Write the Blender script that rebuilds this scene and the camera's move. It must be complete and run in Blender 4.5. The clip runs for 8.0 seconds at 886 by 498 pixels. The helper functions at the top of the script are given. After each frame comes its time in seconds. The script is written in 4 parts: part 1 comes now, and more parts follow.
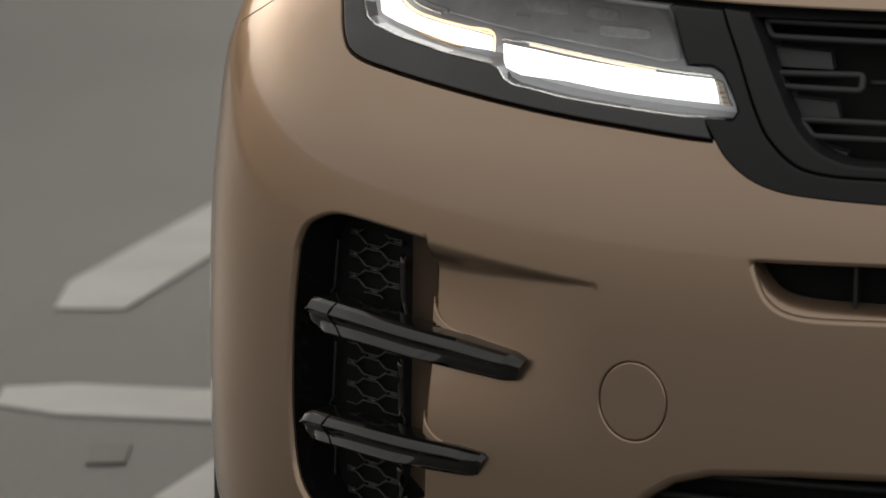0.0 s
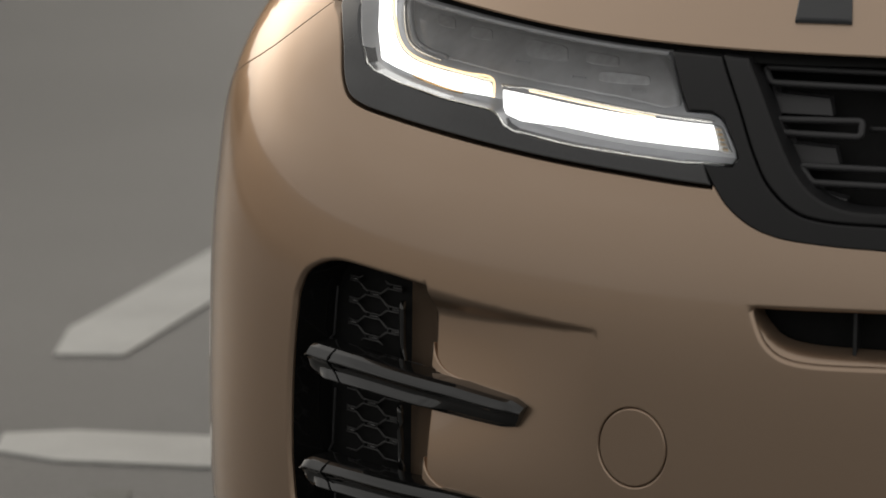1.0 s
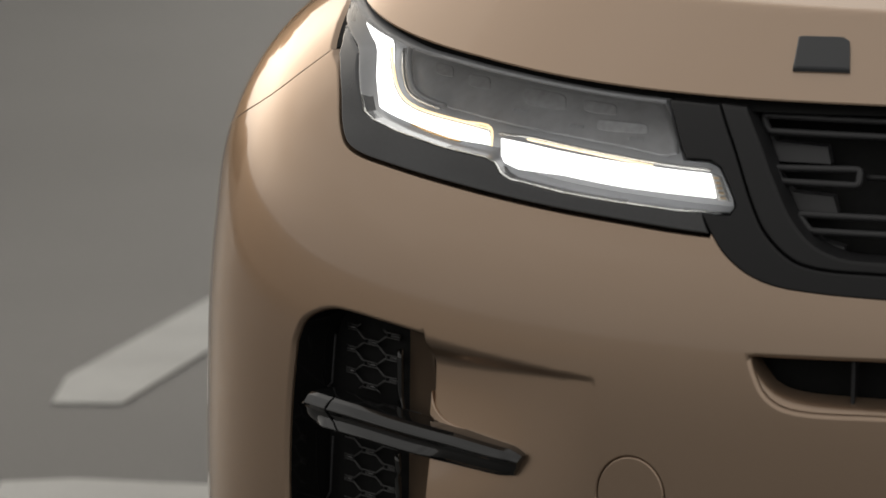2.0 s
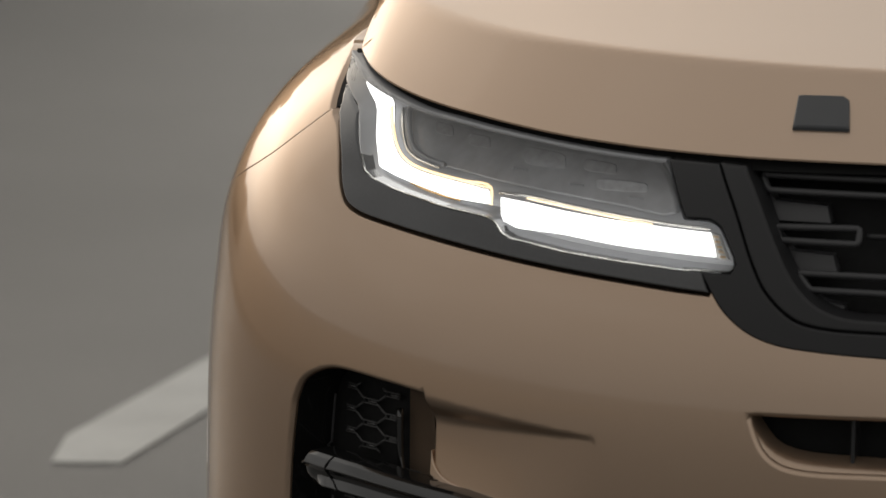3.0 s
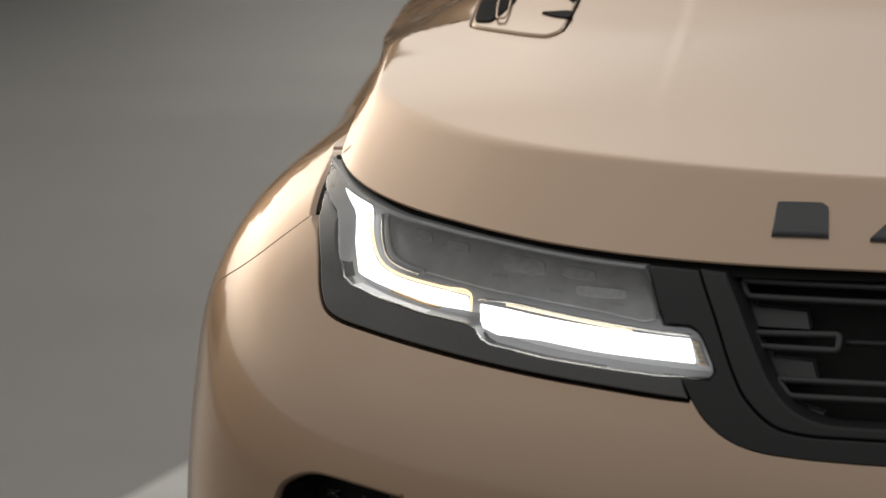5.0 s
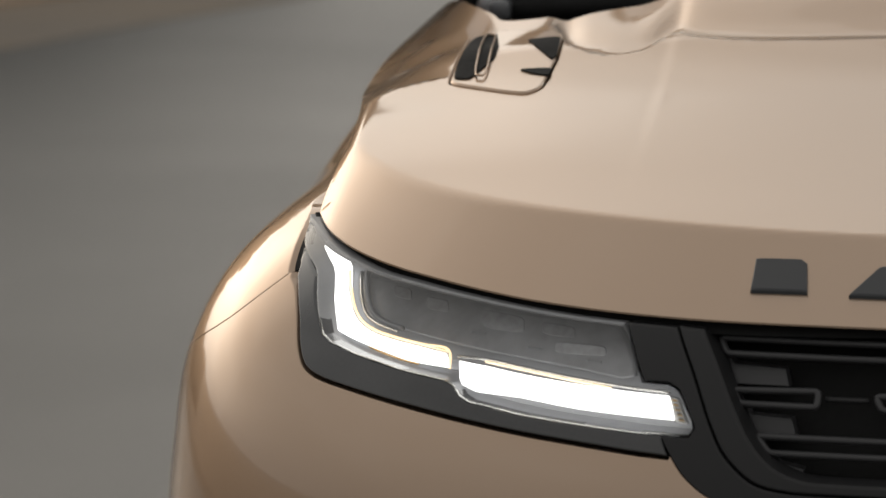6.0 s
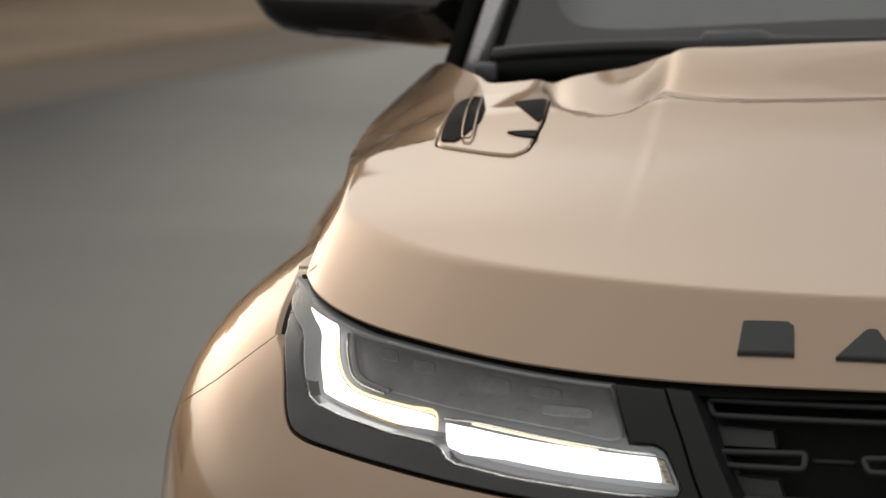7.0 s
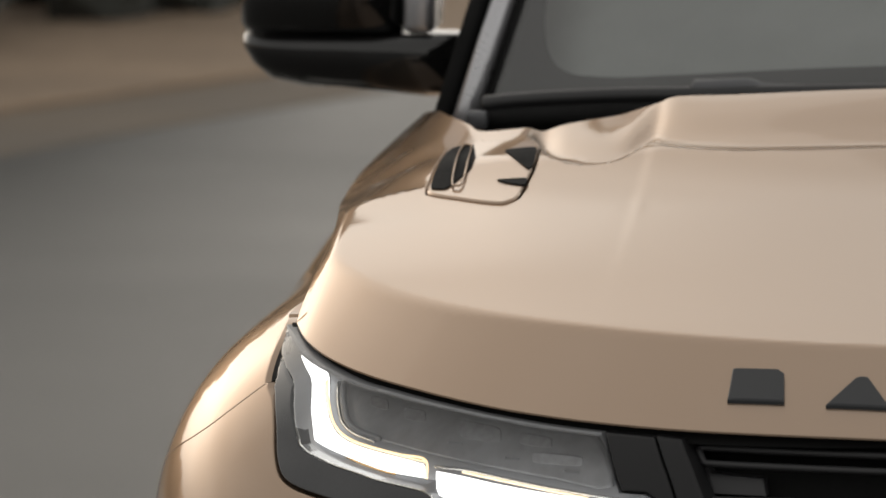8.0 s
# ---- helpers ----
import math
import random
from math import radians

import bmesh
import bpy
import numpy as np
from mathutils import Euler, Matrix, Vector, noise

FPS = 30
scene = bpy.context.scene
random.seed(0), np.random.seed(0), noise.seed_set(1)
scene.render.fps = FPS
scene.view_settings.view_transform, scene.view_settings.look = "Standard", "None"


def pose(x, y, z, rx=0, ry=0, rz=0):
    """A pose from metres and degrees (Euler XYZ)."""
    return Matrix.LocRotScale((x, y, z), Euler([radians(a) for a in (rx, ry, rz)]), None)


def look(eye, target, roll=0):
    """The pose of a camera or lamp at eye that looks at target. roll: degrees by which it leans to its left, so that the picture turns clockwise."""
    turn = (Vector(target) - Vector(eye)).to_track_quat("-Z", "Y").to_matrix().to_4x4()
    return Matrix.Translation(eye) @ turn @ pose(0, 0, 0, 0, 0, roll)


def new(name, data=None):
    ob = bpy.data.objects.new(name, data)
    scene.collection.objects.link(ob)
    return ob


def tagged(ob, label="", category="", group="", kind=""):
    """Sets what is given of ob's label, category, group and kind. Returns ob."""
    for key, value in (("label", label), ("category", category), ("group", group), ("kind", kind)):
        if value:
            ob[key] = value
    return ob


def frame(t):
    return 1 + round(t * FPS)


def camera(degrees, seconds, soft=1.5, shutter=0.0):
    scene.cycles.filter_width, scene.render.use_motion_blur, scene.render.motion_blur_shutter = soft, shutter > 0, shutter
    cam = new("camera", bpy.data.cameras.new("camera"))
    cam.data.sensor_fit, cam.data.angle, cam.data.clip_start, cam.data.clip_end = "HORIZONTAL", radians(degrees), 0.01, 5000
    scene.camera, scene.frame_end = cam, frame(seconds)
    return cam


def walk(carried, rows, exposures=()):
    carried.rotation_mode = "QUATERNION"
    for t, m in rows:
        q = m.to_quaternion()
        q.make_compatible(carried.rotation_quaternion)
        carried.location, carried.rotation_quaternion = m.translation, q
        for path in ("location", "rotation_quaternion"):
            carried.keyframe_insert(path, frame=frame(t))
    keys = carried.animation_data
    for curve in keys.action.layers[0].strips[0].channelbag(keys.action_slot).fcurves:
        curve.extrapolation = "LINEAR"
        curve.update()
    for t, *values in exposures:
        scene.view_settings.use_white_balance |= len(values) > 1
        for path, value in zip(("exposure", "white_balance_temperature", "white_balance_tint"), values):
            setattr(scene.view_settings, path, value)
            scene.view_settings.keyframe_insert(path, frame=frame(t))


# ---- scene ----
# ---- camera: a long lens on a tripod that tilts up and turns slightly ----
cam = camera(11.7, 8.0, 1.6)
EYE = (-0.22, -3.35, 1.50)
PATH = [
    (0, pose(*EYE, 77.3414, 0, 7.6748)),
    (0.5, pose(*EYE, 77.6073, 0, 7.6683)),
    (1, pose(*EYE, 77.9529, 0, 7.6684)),
    (1.5, pose(*EYE, 78.2513, 0, 7.6541)),
    (3, pose(*EYE, 79.3760, 0, 7.6371)),
    (3.5, pose(*EYE, 79.7300, 0, 7.6400)),
    (4, pose(*EYE, 80.0442, 0, 7.5899)),
    (4.5, pose(*EYE, 80.4122, 0, 7.5005)),
    (6, pose(*EYE, 81.5441, 0, 7.0782)),
    (6.5, pose(*EYE, 81.9532, 0, 7.0022)),
    (7, pose(*EYE, 82.3679, 0, 6.8994)),
    (7.5, pose(*EYE, 82.7063, 0, 6.8110)),
    (8, pose(*EYE, 83.0044, 0, 6.7674)),
]
STOPS = [(0, 1.22, 7100, 10), (8, 1.22, 7100, 10)]
walk(cam, PATH, STOPS)
cam.data.dof.use_dof = True
cam.data.dof.focus_distance = 3.82
cam.data.dof.aperture_fstop = 9.0
# ---- light: an overcast sky with a veiled sun beside the car ----
world = bpy.data.worlds.new("overcast_sky")
world.use_nodes = True
scene.world = world
wn = world.node_tree.nodes
sky = wn.new("ShaderNodeTexSky")
sky.sky_type = "NISHITA"
sky.sun_disc = False
sky.sun_elevation, sky.sun_rotation = radians(14), radians(-31)
sky.air_density, sky.dust_density, sky.ozone_density = 1.0, 4.0, 0.5
cloud = wn.new("ShaderNodeHueSaturation")
cloud.inputs["Saturation"].default_value = 0.3
world.node_tree.links.new(sky.outputs[0], cloud.inputs["Color"])
veil = wn.new("ShaderNodeMix")
veil.data_type = "RGBA"
veil.inputs[0].default_value = 0.9
veil.inputs[7].default_value = (2.25, 2.3, 2.38, 1)
world.node_tree.links.new(cloud.outputs[0], veil.inputs[6])
world.node_tree.links.new(veil.outputs[2], wn["Background"].inputs[0])
# long soft streaks in the cloud
drift, stretch, streak, depth = (wn.new("ShaderNode" + k) for k in ("TexCoord", "Mapping", "TexNoise", "MapRange"))
stretch.inputs["Rotation"].default_value = (radians(12), 0, radians(-25))
stretch.inputs["Scale"].default_value = (.8, 2.0, 4.5)
streak.inputs["Scale"].default_value, streak.inputs["Detail"].default_value = 1.7, 4
depth.inputs["From Min"].default_value, depth.inputs["From Max"].default_value = .36, .64
depth.inputs["To Min"].default_value, depth.inputs["To Max"].default_value = .098, .128
for a, b in ((drift.outputs["Generated"], stretch.inputs["Vector"]), (stretch.outputs[0], streak.inputs["Vector"]), (streak.outputs["Fac"], depth.inputs["Value"]), (depth.outputs[0], wn["Background"].inputs[1])):
    world.node_tree.links.new(a, b)
sun = new("sun", bpy.data.lights.new("sun", "SUN"))
sun.data.energy, sun.data.angle, sun.data.color = 0.06, radians(60), (1, .97, .93)
sun.matrix_world = look((-1.33, 2.20, .64), (0, 0, 0))


# ---- materials ----
def material(name, colour, rough=.5, metal=0, coat=0, mottle=.08, scale=8, bump=0, fine=300, spec=.5, coat_rough=.03):
    """A painted, moulded or laid surface with unevenness at two scales."""
    m = bpy.data.materials.new(name)
    m.use_nodes = True
    t = m.node_tree
    b = t.nodes["Principled BSDF"]
    co = t.nodes.new("ShaderNodeTexCoord")
    big, small = t.nodes.new("ShaderNodeTexNoise"), t.nodes.new("ShaderNodeTexNoise")
    big.inputs["Scale"].default_value, small.inputs["Scale"].default_value = scale, fine
    big.inputs["Detail"].default_value = small.inputs["Detail"].default_value = 5
    for n in (big, small):
        t.links.new(co.outputs["Object"], n.inputs["Vector"])
    mix = t.nodes.new("ShaderNodeMath")
    mix.operation = "MULTIPLY_ADD"
    mix.inputs[1].default_value = .6
    half = t.nodes.new("ShaderNodeMath")
    half.operation = "MULTIPLY"
    half.inputs[1].default_value = .4
    t.links.new(small.outputs["Fac"], half.inputs[0])
    t.links.new(big.outputs["Fac"], mix.inputs[0])
    t.links.new(half.outputs[0], mix.inputs[2])
    ramp = t.nodes.new("ShaderNodeMapRange")
    ramp.inputs["From Min"].default_value, ramp.inputs["From Max"].default_value = .3, .7
    ramp.inputs["To Min"].default_value, ramp.inputs["To Max"].default_value = 1 - mottle, 1 + mottle
    t.links.new(mix.outputs[0], ramp.inputs["Value"])
    hue = t.nodes.new("ShaderNodeVectorMath")
    hue.operation = "SCALE"
    hue.inputs[0].default_value = colour
    t.links.new(ramp.outputs[0], hue.inputs["Scale"])
    t.links.new(hue.outputs[0], b.inputs["Base Color"])
    r = t.nodes.new("ShaderNodeMath")
    r.operation = "MULTIPLY"
    r.inputs[1].default_value = rough
    t.links.new(ramp.outputs[0], r.inputs[0])
    t.links.new(r.outputs[0], b.inputs["Roughness"])
    b.inputs["Metallic"].default_value = metal
    b.inputs["Specular IOR Level"].default_value = spec
    b.inputs["Coat Weight"].default_value = coat
    b.inputs["Coat Roughness"].default_value = coat_rough
    if bump:
        bp = t.nodes.new("ShaderNodeBump")
        bp.inputs["Strength"].default_value, bp.inputs["Distance"].default_value = .6, bump
        t.links.new(small.outputs["Fac"], bp.inputs["Height"])
        t.links.new(bp.outputs[0], b.inputs["Normal"])
    return m


def glowing(name, colour, strength):
    m = bpy.data.materials.new(name)
    m.use_nodes = True
    b = m.node_tree.nodes["Principled BSDF"]
    b.inputs["Base Color"].default_value = (.8, .8, .8, 1)
    b.inputs["Emission Color"].default_value = (*colour, 1)
    b.inputs["Emission Strength"].default_value = strength
    return m


def clear(name, tint, gloss=.02, ior=1.5):
    """A thin clear cover: see-through, with its gloss by the angle."""
    m = bpy.data.materials.new(name)
    m.use_nodes = True
    t = m.node_tree
    t.nodes.remove(t.nodes["Principled BSDF"])
    see, shine, fres, mix = (t.nodes.new("ShaderNode" + k) for k in ("BsdfTransparent", "BsdfGlossy", "Fresnel", "MixShader"))
    see.inputs[0].default_value = (*tint, 1)
    shine.inputs["Roughness"].default_value = gloss
    fres.inputs[0].default_value = ior
    t.links.new(fres.outputs[0], mix.inputs[0])
    t.links.new(see.outputs[0], mix.inputs[1])
    t.links.new(shine.outputs[0], mix.inputs[2])
    t.links.new(mix.outputs[0], t.nodes["Material Output"].inputs[0])
    return m


PAINT = material("gold_metallic_paint", (.385, .275, .196), .35, .85, 1, .03, 3, 0, 900, .5, .05)
paint_shader = PAINT.node_tree.nodes["Principled BSDF"]
paint_shader.inputs["Coat IOR"].default_value = 1.5
paint_shader.inputs["Specular Tint"].default_value = (1, .80, .62, 1)
BLACK = material("gloss_black", (.008, .008, .008), .08, 0, .4, .12, 20, 0, 300, .5)
TRIM = material("gloss_dark_grey", (.035, .036, .038), .16, 0, .3, .1, 20)
SATIN = material("satin_black", (.017, .017, .018), .45, 0, 0, .06, 30, .0002, 900, .28)
GRAPHITE = material("graphite_plastic", (.036, .036, .038), .42, 0, 0, .06, 25, .0002, 900, .4)
DARK = material("matt_black_liner", (.006, .006, .006), .8, 0, 0, .2, 10, 0, 200, .2)
WIRE = material("vent_wire_grey", (.06, .06, .06), .35, .3, 0, .05, 20)
RUBBER = material("tyre_rubber", (.018, .018, .018), .75, 0, 0, .2, 12, .0006, 300)
ALLOY = material("rim_alloy", (.25, .25, .26), .3, 1, 0, .05, 10)
BEZEL = material("lamp_bezel_grey", (.20, .205, .215), .35, .1, 0, .04, 12, 0, 60)
CHROME = material("lamp_reflector", (.75, .74, .70), .15, 1, 0, .05, 40)
SILVER = material("pillar_gloss_grey", (.50, .50, .52), .28, .8, 1, .05, 15)
RUBBER_GLOSS = material("wiper_black", (.022, .022, .023), .38, 0, 0, .1, 30)
ARM = material("wiper_arm_grey", (.11, .112, .118), .35, .2, 0, .06, 40)
LETTER = material("badge_dark_grey", (.03, .032, .035), .4, .3, 0, .1, 60)
INSIDE = material("cabin_grey", (.5, .51, .51), .8, 0, 0, .15, 6)
LAMP = glowing("lamp_white", (.93, .96, 1), 1.2)
WARM = glowing("lamp_warm_glow", (1, .70, .34), .7)
AMBER = material("amber_reflector", (.55, .33, .12), .25, .6, 0, .1, 60)
SMOKE = material("smoked_lamp_panel", (.175, .177, .183), .4, 0, .3, .25, 28, 0, 90, .3)
PROJ_LENS = material("smoked_lamp_lens", (.20, .203, .21), .22, .1, .4, .3, 60, 0, 200)
LENS_CLEAR = clear("lamp_clear_cover", (.90, .91, .92), .02, 1.7)
GLASS = clear("windscreen_glass", (.86, .89, .875), .01, 1.8)
FRIT = material("printed_glass_border", (.05, .05, .052), .5, 0, 0, .05, 20)
ASPHALT = material("asphalt", (.069, .068, .0635), .43, 0, 0, .22, .5, .003, 90, .46)
MARKING = material("road_paint", (.60, .60, .575), .7, 0, 0, .18, 6, .001, 200)
DUSTY = material("dusty_asphalt", (.185, .150, .115), .75, 0, 0, .3, .7, .004, 60)
EARTH = material("dry_earth", (.355, .262, .185), .95, 0, 0, .3, .6, .02, 12)
HEDGE = material("dark_hedge", (.065, .068, .062), .9, 0, 0, .5, .8, .03, 6)

# ---- the shape of the car body ----
PLAN = [(0, 0), (-.2, .008), (-.4, .032), (-.55, .072), (-.68, .13), (-.79, .205), (-.87, .285), (-.925, .38), (-.956, .49), (-.969, .62), (-.972, .8), (-.972, 1.3), (-.972, 2.2), (-.962, 3.2), (-.90, 3.9), (-.72, 4.22), (-.35, 4.33), (0, 4.34)]
LEAN = [(.30, .03), (.40, .004), (.50, -.001), (.60, 0), (.70, .004), (.76, .011), (.82, .024), (.87, .045), (.91, .072), (.94, .105), (.965, .15), (.985, .21)]


def spline(pts, n=8, closed=False):
    """A smooth line through the points."""
    p = np.array(pts, float)
    if closed:
        q = np.vstack([p[-1:], p, p[:2]])
    else:
        q = np.vstack([2 * p[:1] - p[1:2], p, 2 * p[-1:] - p[-2:-1]])
    out = []
    for i in range(1, len(q) - 2):
        a, b, c, d = q[i - 1], q[i], q[i + 1], q[i + 2]
        l1, l2, l3 = (max(np.linalg.norm(v) ** .5, 1e-6) for v in (b - a, c - b, d - c))
        m1 = ((b - a) / l1 - (c - a) / (l1 + l2) + (c - b) / l2) * l2
        m2 = ((c - b) / l2 - (d - b) / (l2 + l3) + (d - c) / l3) * l2
        for k in range(n):
            u = k / n
            out.append((2*u**3 - 3*u**2 + 1) * b + (u**3 - 2*u**2 + u) * m1 + (-2*u**3 + 3*u**2) * c + (u**3 - u**2) * m2)
    if not closed:
        out.append(p[-1])
    return np.array(out)


def even(pts, step, reach):
    """The line through the points at even steps, with its bends eased over the reach."""
    p = spline(pts, 24)
    l = np.concatenate([[0], np.cumsum(np.linalg.norm(np.diff(p, axis=0), axis=1))])
    u = np.linspace(0, l[-1], int(l[-1] / step) + 1)
    q = np.stack([np.interp(u, l, p[:, 0]), np.interp(u, l, p[:, 1])], 1)
    k = int(reach / step)
    w = np.hanning(2 * k + 3)[1:-1]
    e = np.vstack([2 * q[0] - q[k:0:-1], q, 2 * q[-1] - q[-2:-k - 2:-1]])
    return u, np.stack([np.convolve(e[:, i], w / w.sum(), "valid") for i in (0, 1)], 1)


ALONG, LINE = even(PLAN, .004, .09)
LINE[:, 0] -= LINE[0, 0]
LEANS = even(LEAN, .003, .05)[1]


def ease(x):
    x = np.clip(x, 0, 1)
    return x * x * (3 - 2 * x)


def shell(s, z, inward=0.0, side=-1):
    """The car's outer skin: s metres round its nose from the middle, z up, and a depth under the skin."""
    s = np.asarray(s, float)
    z = np.asarray(z, float)
    a = np.abs(s)
    x, y = np.interp(a, ALONG, LINE[:, 0]), np.interp(a, ALONG, LINE[:, 1])
    e = .008
    tx = np.interp(a + e, ALONG, LINE[:, 0]) - np.interp(np.maximum(a - e, 0), ALONG, LINE[:, 0])
    ty = np.interp(a + e, ALONG, LINE[:, 1]) - np.interp(np.maximum(a - e, 0), ALONG, LINE[:, 1])
    ty = np.where(a < e, ty * a / e, ty)
    n = np.hypot(tx, ty)
    nx, ny = ty / n, -tx / n
    r = np.clip((y - .55) / 1.0, 0, 1)
    rise = .065 * r * r * (3 - 2 * r)
    g = np.interp(z - rise, LEANS[:, 0], LEANS[:, 1]) + inward
    g = g + .026 * ease((z - .845) / .06) * ease((y - .50) / .45) - .0035 * ease((z - .74) / .08) * ease((y - .38) / .12)
    x, y = x + nx * g, y + ny * g
    return np.stack([np.where(s < 0, -x, x) * (1 if side < 0 else -1), y, z + 0 * x], -1)


def glide(v, xs, ys):
    """Values between the stations, eased at each of them."""
    out = np.full(np.shape(v), float(ys[0]))
    for a, b, p, q in zip(xs, xs[1:], ys, ys[1:]):
        out = out + (q - p) * ease((np.asarray(v, float) - a) / (b - a))
    return out


# the line over which the bonnet drops into a trough before its rear lip: across, along
CREST = [(-.70, 1.14), (-.655, 1.075), (-.634, .985), (-.612, .925), (-.58, .896), (-.552, .904), (-.533, .945), (-.523, .966), (-.508, .944), (-.485, .926), (-.435, .908), (-.368, .90), (-.2, .893), (0, .89)]


CREST_LINE = spline(CREST, 8)


def bonnet_top(x, y):
    """The height of the bonnet's upper face."""
    x = np.abs(x)
    u = y - .25
    crown = (.020 + .058 * ease((y - .45) / 1.0)) * (x / .75) ** 2
    bulge = np.interp(y, [.3, .5, .75, 1.05, 1.27], [0, .0003, .0008, .0013, .0016]) * ease((.526 - x) / .011)
    turn = np.clip((u - .67) / .05, 0, 1)
    drop = .145 * (np.maximum(u - .67, 0) - .05 * turn * (1 - turn / 2))
    past = y - np.interp(-x, CREST_LINE[:, 0], CREST_LINE[:, 1])
    q = np.sqrt(np.maximum(past, 0) ** 2 + .006 ** 2) - .006
    scoop = ease((.665 - x) / .03) * (1 + .7 * ease((x - .515) / .03))
    trough = .0065 * scoop * (q / .042) * np.exp(1 - q / .042)
    lip = .0125 * ease((.575 - x) / .075) * ease((past - .02) / .17)
    nose = (.0048 + .0046 * ease((x - .15) / .65)) * np.clip((1.25 - y) / .95, 0, 1)
    return .984 + nose + .121 * u + .040 * u * u + .18 * np.maximum(u - .47, 0) ** 2 - drop - crown + bulge - trough + lip


# outlines of the parts on the skin: metres round the nose, height
LENS = [(1.11, 0.9553), (1.0386, 0.9529), (0.9487, 0.9455), (0.8822, 0.9391), (0.8273, 0.9337), (0.7844, 0.9313), (0.7445, 0.9286), (0.7077, 0.9263), (0.6402, 0.922), (0.5795, 0.9189), (0.5352, 0.9175), (0.5257, 0.9065), (0.5123, 0.8863), (0.5052, 0.8753), (0.4811, 0.8751), (0.4716, 0.871), (0.4629, 0.8596), (0.4539, 0.8438), (0.4581, 0.8383), (0.5017, 0.8371), (0.5535, 0.8394), (0.6078, 0.8424), (0.6661, 0.8483), (0.6767, 0.8518), (0.6866, 0.8598), (0.6962, 0.8625), (0.7475, 0.8659), (0.8067, 0.8724), (0.8451, 0.8783), (0.8592, 0.8827), (0.8754, 0.8948), (0.9221, 0.9244), (0.9652, 0.9341), (1.0126, 0.9412), (1.066, 0.9504)]
SURROUND = [(0.9480, 0.9165), (0.9337, 0.9094), (0.9049, 0.8916), (0.879, 0.8666), (0.8653, 0.8566), (0.8459, 0.851), (0.8002, 0.8461), (0.7241, 0.8394), (0.6621, 0.8339), (0.6049, 0.8294), (0.5511, 0.8259), (0.4996, 0.8224), (0.4735, 0.8211), (0.4817, 0.8372)]
UNDER = [(0.9644, 0.9179), (0.9357, 0.9092), (0.9076, 0.8913), (0.8808, 0.8655), (0.8668, 0.855), (0.8462, 0.8486), (0.7991, 0.8435), (0.7231, 0.8364), (0.6613, 0.8309), (0.6043, 0.8263), (0.5506, 0.8228), (0.4991, 0.8193), (0.4712, 0.8182)]
BROW = [(1.166, 0.9618), (1.0584, 0.9565), (0.96, 0.9482), (0.8891, 0.942), (0.8323, 0.9368), (0.788, 0.934), (0.7471, 0.9309), (0.71, 0.9287), (0.6419, 0.9243), (0.5806, 0.9209), (0.5351, 0.9195), (0.4595, 0.9178), (0.3349, 0.9195)]
LIP = [(0.336, 0.9246), (0.4619, 0.9246), (0.5382, 0.9258), (0.5844, 0.9272), (0.6462, 0.9298), (0.7157, 0.9341), (0.7542, 0.9367), (0.7959, 0.9393), (0.8432, 0.9427), (0.9049, 0.9477), (0.9641, 0.9523), (1.0441, 0.9575), (1.1079, 0.9605)]
CORNER_LAMP = [(1.0626, 0.9409), (0.9741, 0.9329), (0.9364, 0.9238), (0.8983, 0.9044), (0.8807, 0.8914), (0.8666, 0.8854), (0.844, 0.8809), (0.8173, 0.8773), (0.7848, 0.8733), (0.7545, 0.87), (0.7097, 0.8688), (0.7154, 0.8781), (0.7467, 0.8811), (0.7837, 0.8834), (0.8151, 0.8871), (0.8368, 0.8922), (0.8544, 0.9009), (0.871, 0.9125), (0.9047, 0.9311), (0.938, 0.9365), (0.998, 0.9401)]
BAR_LAMP = [(.6938, .8765), (.6834, .8588), (.6205, .8541), (.5641, .8498), (.5213, .8482), (.4739, .847), (.4823, .865), (.5147, .8659), (.5688, .8682), (.626, .8717), (.6627, .8748)]
LAMP_INNER = [(.8983, .929), (.8706, .914), (.8498, .9019), (.8327, .8945), (.8121, .8897), (.7834, .8867), (.7463, .8843), (.7133, .882), (.7063, .8688)]
LAMP_STEP = [(.8838, .9282), (.8534, .9085), (.839, .8999), (.821, .8944), (.7868, .8901)]
PROJECTOR = [(0.9034, 0.9264), (0.8508, 0.9245), (0.7709, 0.9206), (0.6594, 0.9143), (0.5953, 0.9118), (0.5517, 0.9094), (0.525, 0.8739), (0.5804, 0.8759), (0.641, 0.8797), (0.707, 0.8836), (0.7812, 0.8891), (0.8309, 0.8921), (0.8592, 0.8999)]
SEAM_IN = [(0.4846, 0.9178), (0.4601, 0.8831), (0.4383, 0.8438), (0.4252, 0.8243), (0.4005, 0.8047), (0.3765, 0.7987), (0.3218, 0.7972)]
FRAME_OUT = [(0.4817, 0.8372), (0.4706, 0.8213), (0.4583, 0.8067), (0.4376, 0.7922), (0.4132, 0.784), (0.3753, 0.7802), (0.3208, 0.7783)]
FRAME_IN = [(0.4602, 0.917), (0.4425, 0.8945), (0.4214, 0.8619), (0.4034, 0.8351), (0.3826, 0.8167), (0.3585, 0.8084), (0.3223, 0.8068)]
LOOP_TOP = [(0.4497, 0.9085), (0.4413, 0.8972), (0.3363, 0.896), (0.338, 0.9071)]
LOOP_MID = [(0.4295, 0.8704), (0.4237, 0.8604), (0.355, 0.8604), (0.3546, 0.8723)]
LOOP_LOW = [(0.4044, 0.8364), (0.3928, 0.8239), (0.3283, 0.8215), (0.3294, 0.8358)]
